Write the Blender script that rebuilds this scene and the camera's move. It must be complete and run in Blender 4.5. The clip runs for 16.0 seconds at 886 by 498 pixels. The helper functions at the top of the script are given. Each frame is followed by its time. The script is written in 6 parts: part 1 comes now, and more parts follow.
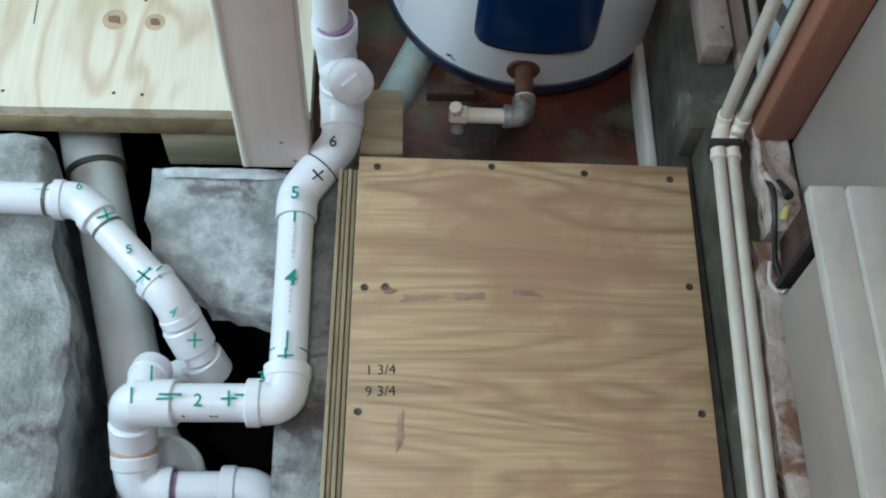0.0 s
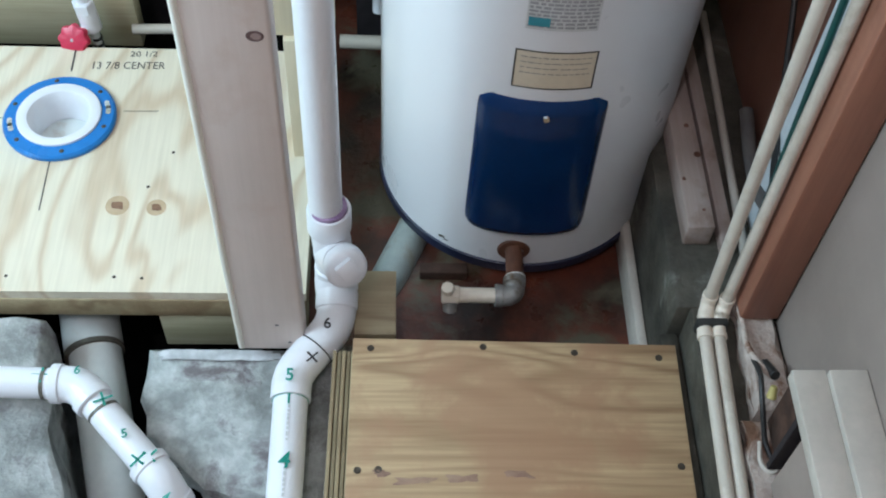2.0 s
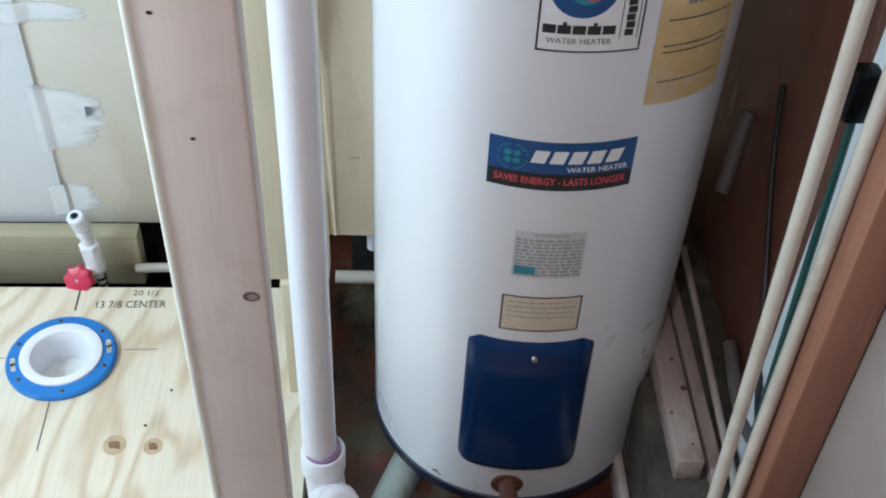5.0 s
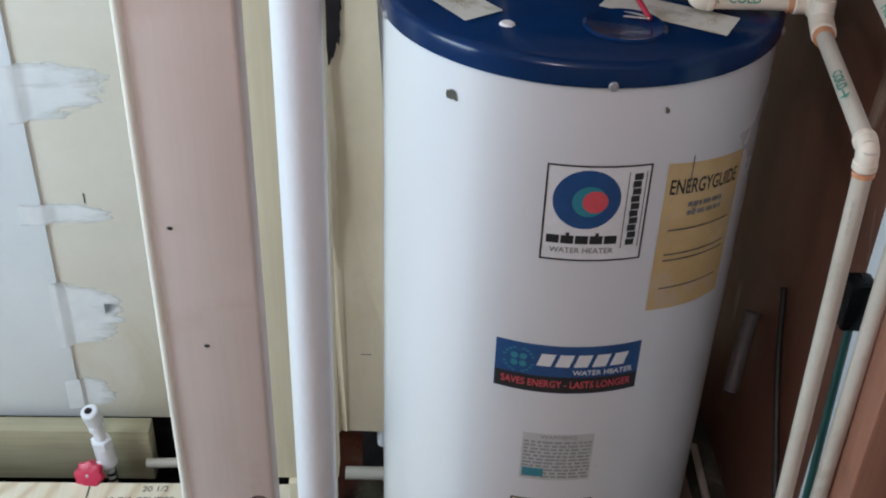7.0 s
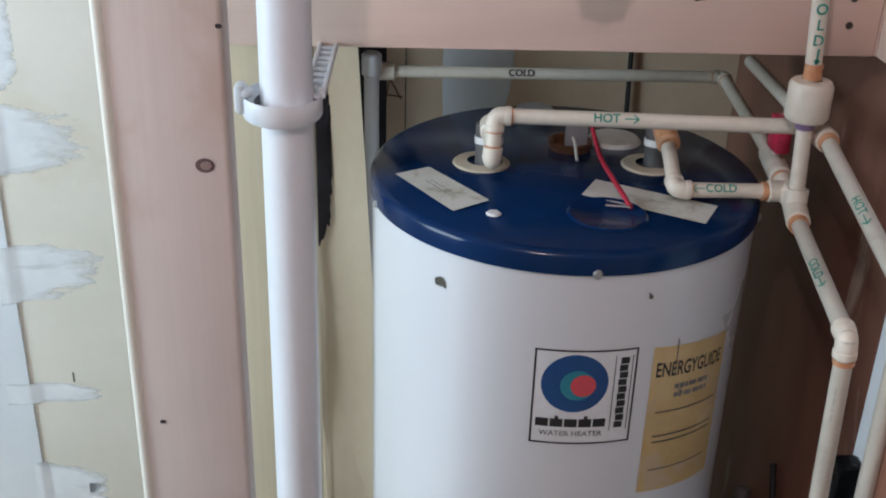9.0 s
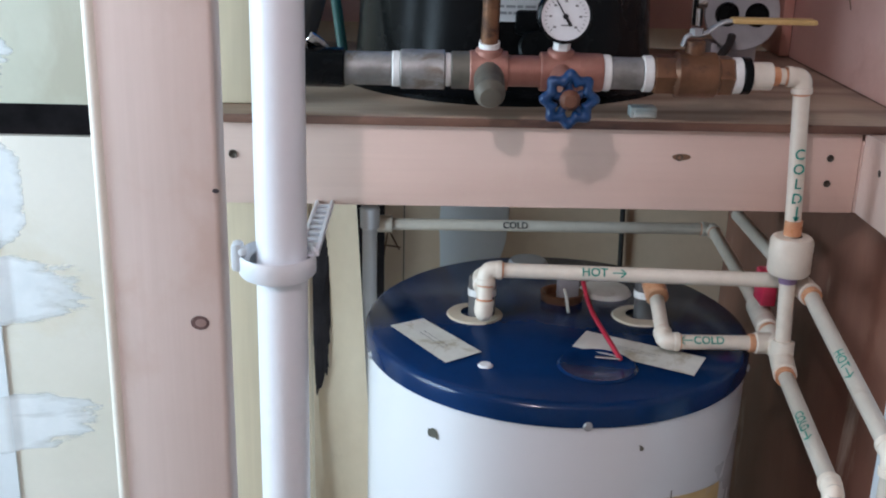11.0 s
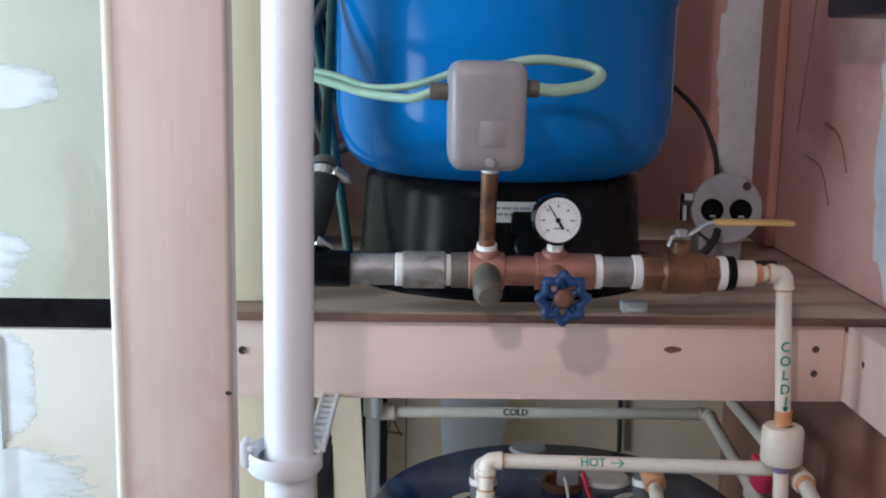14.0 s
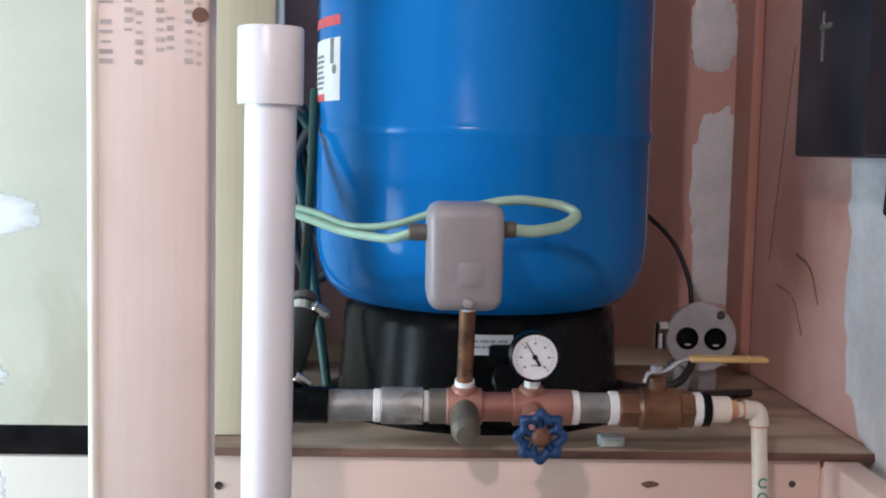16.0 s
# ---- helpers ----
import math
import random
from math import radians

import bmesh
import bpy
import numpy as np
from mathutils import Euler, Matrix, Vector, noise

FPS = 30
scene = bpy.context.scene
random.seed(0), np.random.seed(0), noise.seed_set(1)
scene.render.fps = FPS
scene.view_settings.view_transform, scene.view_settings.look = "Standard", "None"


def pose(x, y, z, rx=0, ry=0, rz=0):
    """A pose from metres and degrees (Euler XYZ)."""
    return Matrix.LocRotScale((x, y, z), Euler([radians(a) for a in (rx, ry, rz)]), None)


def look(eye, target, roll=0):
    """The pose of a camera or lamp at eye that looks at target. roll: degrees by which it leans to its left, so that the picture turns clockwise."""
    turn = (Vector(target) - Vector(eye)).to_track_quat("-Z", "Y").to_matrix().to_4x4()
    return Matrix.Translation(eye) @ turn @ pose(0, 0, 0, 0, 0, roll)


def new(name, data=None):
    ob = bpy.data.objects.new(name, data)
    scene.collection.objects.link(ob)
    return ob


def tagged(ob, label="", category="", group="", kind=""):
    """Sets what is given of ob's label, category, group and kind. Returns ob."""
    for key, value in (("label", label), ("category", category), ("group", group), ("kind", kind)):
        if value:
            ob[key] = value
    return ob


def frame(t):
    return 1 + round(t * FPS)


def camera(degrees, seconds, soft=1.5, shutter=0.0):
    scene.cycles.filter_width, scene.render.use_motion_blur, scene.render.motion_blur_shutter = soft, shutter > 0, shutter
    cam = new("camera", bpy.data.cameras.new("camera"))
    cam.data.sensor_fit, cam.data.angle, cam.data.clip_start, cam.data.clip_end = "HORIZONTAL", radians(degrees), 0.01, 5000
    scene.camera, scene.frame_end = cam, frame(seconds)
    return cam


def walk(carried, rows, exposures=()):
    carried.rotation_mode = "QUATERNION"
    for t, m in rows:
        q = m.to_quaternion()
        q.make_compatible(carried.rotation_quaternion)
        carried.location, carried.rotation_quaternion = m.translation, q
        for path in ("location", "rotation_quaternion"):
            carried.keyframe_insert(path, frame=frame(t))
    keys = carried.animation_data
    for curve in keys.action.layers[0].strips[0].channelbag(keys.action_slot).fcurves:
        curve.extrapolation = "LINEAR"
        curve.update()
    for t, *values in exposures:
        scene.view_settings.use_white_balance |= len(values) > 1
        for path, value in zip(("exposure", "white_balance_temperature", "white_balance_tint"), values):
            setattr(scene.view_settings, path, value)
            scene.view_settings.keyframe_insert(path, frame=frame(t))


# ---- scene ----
cam = camera(43.5, 16.0, soft=2.0)
PATH = [
    (0, (-0.004, 0.034, 1.350), (0.093, 0.961, -0.419), 6.1),
    (0.5, (0.001, 0.041, 1.360), (0.093, 1.034, -0.374), 5.4),
    (1, (-0.002, 0.045, 1.371), (0.098, 1.094, -0.329), 5.9),
    (1.5, (0.001, 0.046, 1.381), (0.098, 1.162, -0.276), 5.4),
    (2, (0.006, 0.048, 1.391), (0.098, 1.214, -0.232), 4.3),
    (2.5, (0.007, 0.050, 1.402), (0.105, 1.273, -0.177), 4.2),
    (3, (0.011, 0.053, 1.412), (0.110, 1.326, -0.127), 4.0),
    (3.5, (0.013, 0.058, 1.422), (0.110, 1.374, -0.082), 3.4),
    (4, (0.014, 0.060, 1.432), (0.107, 1.413, -0.038), 3.1),
    (6.5, (0.017, 0.056, 1.487), (0.090, 1.652, 0.284), 2.3),
    (7, (0.022, 0.050, 1.492), (0.081, 1.699, 0.362), 2.0),
    (7.5, (0.020, 0.052, 1.502), (0.084, 1.743, 0.435), 1.8),
    (8, (0.020, 0.052, 1.510), (0.088, 1.778, 0.502), 1.8),
    (8.5, (0.018, 0.051, 1.519), (0.096, 1.811, 0.573), 1.8),
    (9, (0.017, 0.047, 1.528), (0.098, 1.839, 0.642), 1.8),
    (9.5, (0.017, 0.040, 1.536), (0.095, 1.861, 0.714), 2.0),
    (12, (0.040, 0.014, 1.563), (0.095, 1.935, 1.010), 1.3),
    (12.5, (0.036, 0.004, 1.570), (0.088, 1.939, 1.066), 1.3),
    (13, (0.035, -0.004, 1.572), (0.090, 1.941, 1.113), 1.0),
    (13.5, (0.034, -0.010, 1.579), (0.091, 1.947, 1.169), 1.1),
    (14, (0.030, -0.017, 1.587), (0.088, 1.951, 1.233), 1.0),
    (14.5, (0.029, -0.026, 1.596), (0.101, 1.949, 1.289), 0.7),
    (15, (0.027, -0.026, 1.604), (0.114, 1.956, 1.350), 1.2),
    (15.5, (0.029, -0.025, 1.616), (0.119, 1.961, 1.405), 1.3),
    (16, (0.028, -0.025, 1.626), (0.124, 1.965, 1.452), 1.3),
]
EXPOSURES = [(0, -0.29, 6000, 10), (1.5, -0.16, 6050, 12), (4, -0.14, 6150, 15),
             (6.5, -0.42, 6450, 19), (7.5, -0.60, 6500, 20), (8.5, -0.62, 6500, 20), (9.5, -0.45, 6400, 19),
             (12, -0.28, 6150, 19), (14, -0.30, 6250, 20), (16, -0.15, 6500, 21)]
walk(cam, [(t, look(eye, target, roll)) for t, eye, target, roll in PATH], EXPOSURES)

# ---- light ----
world = bpy.data.worlds.new("world")
world.use_nodes = True
world.node_tree.nodes["Background"].inputs[0].default_value = (0.75, 0.85, 1.0, 1)
world.node_tree.nodes["Background"].inputs[1].default_value = 0.4
scene.world = world


def area(name, m, sx, sy, watts, colour):
    d = bpy.data.lights.new(name, "AREA")
    d.shape, d.size, d.size_y, d.energy, d.color = "RECTANGLE", sx, sy, watts, colour
    ob = new(name, d)
    ob.matrix_world = m
    return ob


bulb = bpy.data.lights.new("ceiling_lamp_light", "POINT")
bulb.energy, bulb.color, bulb.shadow_soft_size = 31, (1.0, 0.915, 0.91), 0.03
new("ceiling_lamp_light", bulb).location = (-0.30, -0.25, 2.28)
area("window_daylight", look((-1.70, 0.62, 1.45), (0.2, 1.0, 0.75)), 0.9, 1.0, 50, (0.67, 0.915, 1.0))


# ---- materials ----
def nodes_of(name):
    m = bpy.data.materials.new(name)
    m.use_nodes = True
    nt = m.node_tree
    return m, nt, nt.nodes["Principled BSDF"]


def link(nt, a, b):
    nt.links.new(a, b)


def coords(nt, stretch):
    tc = nt.nodes.new("ShaderNodeTexCoord")
    mp = nt.nodes.new("ShaderNodeMapping")
    mp.inputs["Scale"].default_value = stretch
    link(nt, tc.outputs["Object"], mp.inputs["Vector"])
    return mp.outputs["Vector"]


def noise_tex(nt, vec, scale, detail=5, rough=0.55, dist=0.0):
    n = nt.nodes.new("ShaderNodeTexNoise")
    n.inputs["Scale"].default_value = scale
    n.inputs["Detail"].default_value = detail
    n.inputs["Roughness"].default_value = rough
    n.inputs["Distortion"].default_value = dist
    link(nt, vec, n.inputs["Vector"])
    return n.outputs["Fac"]


def ramp(nt, fac, stops):
    r = nt.nodes.new("ShaderNodeValToRGB")
    el = r.color_ramp.elements
    el[0].position, el[0].color = stops[0][0], (*stops[0][1], 1)
    el[1].position, el[1].color = stops[-1][0], (*stops[-1][1], 1)
    for p, c in stops[1:-1]:
        e = el.new(p)
        e.color = (*c, 1)
    link(nt, fac, r.inputs["Fac"])
    return r.outputs["Color"]


def mix(nt, kind, fac, a, b):
    n = nt.nodes.new("ShaderNodeMix")
    n.data_type, n.blend_type = "RGBA", kind
    for sock, v in ((n.inputs[0], fac), (n.inputs[6], a), (n.inputs[7], b)):
        if isinstance(v, (int, float)):
            sock.default_value = v
        elif isinstance(v, tuple):
            sock.default_value = (*v, 1)
        else:
            link(nt, v, sock)
    return n.outputs[2]


def math_node(nt, op, a, b=0.0):
    n = nt.nodes.new("ShaderNodeMath")
    n.operation = op
    for sock, v in ((n.inputs[0], a), (n.inputs[1], b)):
        if isinstance(v, (int, float)):
            sock.default_value = v
        else:
            link(nt, v, sock)
    return n.outputs[0]


def bump(nt, bsdf, height, strength, dist=0.002):
    b = nt.nodes.new("ShaderNodeBump")
    b.inputs["Strength"].default_value = strength
    b.inputs["Distance"].default_value = dist
    link(nt, height, b.inputs["Height"])
    link(nt, b.outputs["Normal"], bsdf.inputs["Normal"])


def surface(name, c1, c2, scale=8, rough=0.6, metal=0.0, relief=0.1, stretch=(1, 1, 1), spots=None, spot_scale=6, spot_at=0.62, fine=90, coat=0.0, spec=0.5, grain=0.22, depth=0.002):
    """A mottled surface: two colours at a large scale, a fine grain, and stains of a third colour."""
    m, nt, b = nodes_of(name)
    v = coords(nt, stretch)
    col = ramp(nt, noise_tex(nt, v, scale, 6, 0.6), [(0.36, c1), (0.64, c2)])
    f = noise_tex(nt, v, fine, 4, 0.6)
    col = mix(nt, "MULTIPLY", grain, col, ramp(nt, f, [(0.3, (0.62, 0.62, 0.62)), (0.7, (1, 1, 1))]))
    if spots:
        s = ramp(nt, noise_tex(nt, v, spot_scale, 7, 0.65, 0.4), [(spot_at - 0.05, (0, 0, 0)), (spot_at + 0.06, (1, 1, 1))])
        col = mix(nt, "MIX", s, col, spots)
    link(nt, col, b.inputs["Base Color"])
    rr = math_node(nt, "ADD", math_node(nt, "MULTIPLY", noise_tex(nt, v, scale * 3, 4), 0.22), rough - 0.11)
    link(nt, rr, b.inputs["Roughness"])
    b.inputs["Metallic"].default_value = metal
    b.inputs["Coat Weight"].default_value = coat
    b.inputs["Specular IOR Level"].default_value = spec
    if relief:
        bump(nt, b, math_node(nt, "ADD", f, math_node(nt, "MULTIPLY", noise_tex(nt, v, scale * 2, 5), 2.0)), relief, depth)
    return m


def wood(name, light, dark, axis, scale=5.0, rings=9.0, contrast=0.5, rough=0.6, stain=None, along=0.14, streak=0.35, sharp=1.6, warp=0.5, stain_at=0.60, calm=0.0):
    """Flat-sawn timber: contour rings of a noise drawn out along the grain, with fine streaks."""
    m, nt, b = nodes_of(name)
    st = [1.0, 1.0, 1.0]
    st[axis] = along
    v = coords(nt, tuple(st))
    n = noise_tex(nt, v, scale, 2.5, 0.5, warp)
    w = math_node(nt, "SINE", math_node(nt, "MULTIPLY", n, rings * 6.283))
    w = math_node(nt, "ADD", math_node(nt, "MULTIPLY", w, 0.5), 0.5)
    w = math_node(nt, "POWER", w, sharp)
    if calm:
        zone = ramp(nt, noise_tex(nt, v, scale * 0.45, 3, 0.5, 0.4), [(0.40, (1 - calm, 1 - calm, 1 - calm)), (0.56, (1, 1, 1))])
        w = math_node(nt, "MULTIPLY", w, zone)
    st2 = [60.0, 60.0, 60.0]
    st2[axis] = 2.0
    s = noise_tex(nt, coords(nt, tuple(st2)), 3.0, 4, 0.6)
    mid = tuple(light[i] + (dark[i] - light[i]) * contrast for i in range(3))
    col = mix(nt, "MIX", w, light, mid)
    col = mix(nt, "MULTIPLY", streak, col, ramp(nt, s, [(0.3, (0.55, 0.5, 0.45)), (0.65, (1, 1, 1))]))
    big = noise_tex(nt, coords(nt, (1, 1, 1)), 4.0, 4)
    col = mix(nt, "MULTIPLY", 0.3, col, ramp(nt, big, [(0.35, (0.72, 0.7, 0.68)), (0.65, (1, 1, 1))]))
    if stain:
        z = ramp(nt, noise_tex(nt, coords(nt, (1, 1, 1)), 7.0, 6, 0.6, 0.3), [(stain_at, (0, 0, 0)), (stain_at + 0.12, (0.75, 0.75, 0.75))])
        col = mix(nt, "MIX", z, col, stain)
    link(nt, col, b.inputs["Base Color"])
    b.inputs["Roughness"].default_value = rough
    bump(nt, b, math_node(nt, "ADD", s, math_node(nt, "MULTIPLY", w, 0.6)), 0.16, 0.001)
    return m


CONCRETE = surface("concrete", (0.17, 0.175, 0.17), (0.36, 0.365, 0.36), 16, 0.8, relief=0.8, spots=(0.10, 0.085, 0.085), spot_scale=11, spot_at=0.55, grain=0.5, depth=0.004)
# Mossy concrete, its base darkened to hold the shadow beside the heater.
CURB = surface("shaded_concrete", (0.024, 0.021, 0.015), (0.085, 0.076, 0.058), 12, 0.7, relief=0.7, spots=(0.17, 0.17, 0.145), spot_scale=12, spot_at=0.63, grain=0.4, depth=0.003)
BROKEN = surface("broken_concrete", (0.27, 0.285, 0.275), (0.55, 0.57, 0.56), 18, 0.85, relief=0.8, spots=(0.17, 0.15, 0.155), spot_scale=11, spot_at=0.58, fine=150, grain=0.5, depth=0.0028)
# Far darker than bare earth: the depth shade of the trench is in the colour.
SHADED_SOIL = surface("soil", (0.004, 0.0035, 0.003), (0.011, 0.010, 0.009), 14, 0.95, relief=0.8, spec=0.05)
RUST = surface("rusty_floor", (0.022, 0.013, 0.010), (0.16, 0.042, 0.024), 6, 0.30, relief=0.5, spots=(0.085, 0.075, 0.05), spot_scale=8, spot_at=0.56, grain=0.5, depth=0.003)
COVER_PLY = wood("cover_plywood", (0.55, 0.39, 0.225), (0.22, 0.10, 0.045), 0, 6.5, 13, 0.55, 0.5, along=0.17, streak=0.6, sharp=1.9, warp=0.8, stain=(0.37, 0.21, 0.12), stain_at=0.48, calm=0.65)
PLY = wood("pine_plywood", (0.81, 0.73, 0.575), (0.58, 0.41, 0.25), 1, 3.2, 8, 0.62, 0.6, along=0.42, streak=0.22, sharp=2.6, warp=1.2)
PLY_EDGE = wood("plywood_edge", (0.44, 0.36, 0.22), (0.26, 0.18, 0.10), 1, 9, 5, 0.7, 0.7)
PLY_CORE = surface("plywood_core", (0.20, 0.155, 0.09), (0.29, 0.23, 0.14), 12, 0.8, relief=0.3)
TREATED = wood("treated_lumber", (0.44, 0.40, 0.27), (0.28, 0.26, 0.15), 0, 6, 5, 0.6, 0.75)
STUD = wood("primed_stud", (0.75, 0.645, 0.59), (0.64, 0.50, 0.44), 2, 4, 2.2, 0.35, 0.5, along=0.05, streak=0.10, stain=(0.62, 0.48, 0.41), stain_at=0.54)
PLANK = wood("pine_plank", (0.79, 0.585, 0.50), (0.67, 0.45, 0.37), 0, 5, 3, 0.35, 0.55, along=0.05, streak=0.08)
CREAM = wood("cream_post", (0.76, 0.66, 0.48), (0.66, 0.52, 0.34), 2, 6, 3, 0.4, 0.6, along=0.06, streak=0.15)
SHELF = wood("shelf_plywood", (0.46, 0.34, 0.25), (0.20, 0.11, 0.07), 0, 5, 7, 0.7, 0.5, stain=(0.26, 0.19, 0.14), stain_at=0.52)
REDWOOD = wood("red_brown_stud", (0.32, 0.135, 0.085), (0.15, 0.055, 0.035), 2, 6, 4, 0.6, 0.45, along=0.07, stain=(0.16, 0.06, 0.04))
DRYWALL = surface("bare_drywall", (0.71, 0.675, 0.58), (0.79, 0.75, 0.665), 2.5, 0.45, relief=0.02, spots=(0.68, 0.62, 0.50), spot_scale=3, spot_at=0.60, grain=0.06)
COMPOUND = surface("joint_compound", (0.70, 0.71, 0.71), (0.84, 0.84, 0.84), 16, 0.55, relief=0.35)
def brushed_skim(name):
    """Joint compound wiped on with a broad knife: solid where it starts, breaking into fingers."""
    m, nt, b = nodes_of(name)
    tc = nt.nodes.new("ShaderNodeTexCoord")
    info = nt.nodes.new("ShaderNodeObjectInfo")
    add = nt.nodes.new("ShaderNodeVectorMath")
    add.operation = "ADD"
    sc = nt.nodes.new("ShaderNodeMapping")
    sc.inputs["Scale"].default_value = (7, 1, 26)
    link(nt, tc.outputs["Object"], sc.inputs["Vector"])
    link(nt, sc.outputs["Vector"], add.inputs[0])
    sh = nt.nodes.new("ShaderNodeCombineXYZ")
    link(nt, math_node(nt, "MULTIPLY", info.outputs["Random"], 40.0), sh.inputs["X"])
    link(nt, sh.outputs["Vector"], add.inputs[1])
    n = noise_tex(nt, add.outputs["Vector"], 1.0, 5, 0.55, 0.3)
    sep = nt.nodes.new("ShaderNodeSeparateXYZ")
    link(nt, tc.outputs["Generated"], sep.inputs["Vector"])
    rise = math_node(nt, "ABSOLUTE", math_node(nt, "SUBTRACT", sep.outputs["Z"], 0.5))
    edge = math_node(nt, "POWER", math_node(nt, "MULTIPLY", rise, 2.0), 3.0)
    end = math_node(nt, "POWER", sep.outputs["X"], 1.6)
    a = math_node(nt, "SUBTRACT", math_node(nt, "ADD", math_node(nt, "MULTIPLY", n, 1.5), 0.25), math_node(nt, "ADD", math_node(nt, "MULTIPLY", end, 0.62), math_node(nt, "MULTIPLY", edge, 0.62)))
    cover = ramp(nt, a, [(0.42, (0, 0, 0)), (0.52, (0.6, 0.6, 0.6)), (0.70, (0.92, 0.92, 0.92))])
    col = ramp(nt, noise_tex(nt, coords(nt, (1, 1, 1)), 20, 5), [(0.35, (0.72, 0.74, 0.75)), (0.65, (0.82, 0.83, 0.84))])
    link(nt, col, b.inputs["Base Color"])
    link(nt, cover, b.inputs["Alpha"])
    b.inputs["Roughness"].default_value = 0.5
    return m


SKIM = brushed_skim("joint_compound_skim")
# White with a blue tint that stands for window glare on the left sheet.
PAPER_BLUE = surface("bluish_white", (0.74, 0.79, 0.83), (0.82, 0.86, 0.89), 3, 0.5, relief=0.03, grain=0.06)
TAN_WALL = surface("tan_backing", (0.68, 0.52, 0.37), (0.80, 0.63, 0.46), 5, 0.6, relief=0.10, spots=(0.48, 0.28, 0.17), spot_scale=5, spot_at=0.64, grain=0.1)
SALMON = surface("salmon_wall", (0.66, 0.37, 0.31), (0.75, 0.46, 0.39), 3, 0.5, relief=0.05, spots=(0.60, 0.31, 0.25), spot_scale=3, spot_at=0.60, grain=0.08)
RED_WALL = surface("red_brown_panel", (0.16, 0.066, 0.044), (0.28, 0.130, 0.088), 5, 0.45, relief=0.12, stretch=(1, 1, 0.35), spots=(0.46, 0.37, 0.30), spot_scale=7, spot_at=0.66, grain=0.12)
PINK_PANEL = surface("grey_pink_panel", (0.28, 0.225, 0.195), (0.34, 0.275, 0.24), 4, 0.5, relief=0.05, spots=(0.31, 0.25, 0.22), spot_scale=5, spot_at=0.64, grain=0.10)
TRIM = surface("dusty_cream_trim", (0.44, 0.40, 0.35), (0.54, 0.49, 0.43), 5, 0.5, relief=0.08, spots=(0.36, 0.32, 0.28), spot_scale=10, spot_at=0.66)
# Walls and ceiling out of view: pale so that they bounce fill light.
ROOM = surface("pale_bounce_wall", (0.58, 0.53, 0.49), (0.66, 0.61, 0.57), 2, 0.8, relief=0.05)
CEIL = surface("pale_bounce_ceiling", (0.66, 0.64, 0.62), (0.74, 0.72, 0.70), 3, 0.8, relief=0.05)
PVC = surface("white_pvc", (0.76, 0.76, 0.80), (0.81, 0.81, 0.84), 5, 0.32, relief=0, spots=(0.71, 0.69, 0.71), spot_scale=6, spot_at=0.68, grain=0.05)
PVC_DIRTY = surface("old_pvc", (0.56, 0.61, 0.60), (0.74, 0.76, 0.74), 6, 0.42, relief=0.04, spots=(0.48, 0.38, 0.30), spot_scale=5, spot_at=0.63, grain=0.12)
CPVC = surface("cream_cpvc", (0.74, 0.64, 0.53), (0.80, 0.72, 0.62), 7, 0.38, relief=0.03, spots=(0.66, 0.52, 0.42), spot_scale=9, spot_at=0.66)
# Darker copy of the cream pipe plastic, with shade put into its colour.
CPVC_SHADED = surface("shaded_cpvc", (0.50, 0.44, 0.37), (0.58, 0.53, 0.455), 7, 0.42, relief=0.03, spots=(0.42, 0.36, 0.29), spot_scale=12, spot_at=0.62, grain=0.12)
GLUE = surface("orange_cement", (0.56, 0.22, 0.10), (0.70, 0.36, 0.20), 30, 0.3, relief=0.1)
PURPLE = surface("purple_primer", (0.22, 0.12, 0.24), (0.36, 0.24, 0.38), 30, 0.4, relief=0.05)
GREEN_INK = surface("green_marker", (0.0, 0.22, 0.165), (0.005, 0.30, 0.225), 40, 0.5, relief=0)
BLACK_INK = surface("black_marker", (0.02, 0.018, 0.02), (0.05, 0.04, 0.045), 40, 0.5, relief=0)
ENAMEL = surface("white_enamel", (0.71, 0.71, 0.73), (0.73, 0.73, 0.75), 1.5, 0.30, relief=0, coat=0.15, grain=0.0)
BLUE_CAP = surface("navy_enamel", (0.001, 0.019, 0.075), (0.002, 0.025, 0.098), 5, 0.20, relief=0.02, spec=0.28)
BLUE_TANK = surface("bright_blue_paint", (0.0, 0.145, 0.43), (0.0, 0.16, 0.475), 4, 0.12, relief=0.0, spec=0.13, grain=0.03)
NAVY = surface("dark_navy_band", (0.008, 0.012, 0.035), (0.014, 0.02, 0.055), 8, 0.4, relief=0.05)
BLACK_PLASTIC = surface("black_plastic", (0.003, 0.0033, 0.0037), (0.007, 0.0077, 0.0085), 8, 0.26, relief=0.02, spec=0.10)
RUBBER = surface("black_rubber", (0.014, 0.015, 0.014), (0.03, 0.032, 0.03), 14, 0.6, relief=0.08)
GREY_PLASTIC = surface("grey_plastic", (0.30, 0.28, 0.29), (0.35, 0.33, 0.34), 6, 0.38, relief=0.03)
GALV = surface("galvanised_steel", (0.20, 0.19, 0.18), (0.38, 0.37, 0.36), 26, 0.5, metal=0.45, relief=0.25, spots=(0.17, 0.12, 0.085), spot_scale=24, spot_at=0.58)
PLATED = surface("zinc_plate", (0.36, 0.35, 0.36), (0.46, 0.45, 0.46), 14, 0.45, metal=0.4, relief=0.05)
CHROME = surface("bright_steel", (0.70, 0.70, 0.70), (0.82, 0.82, 0.82), 12, 0.2, metal=1.0, relief=0.02)
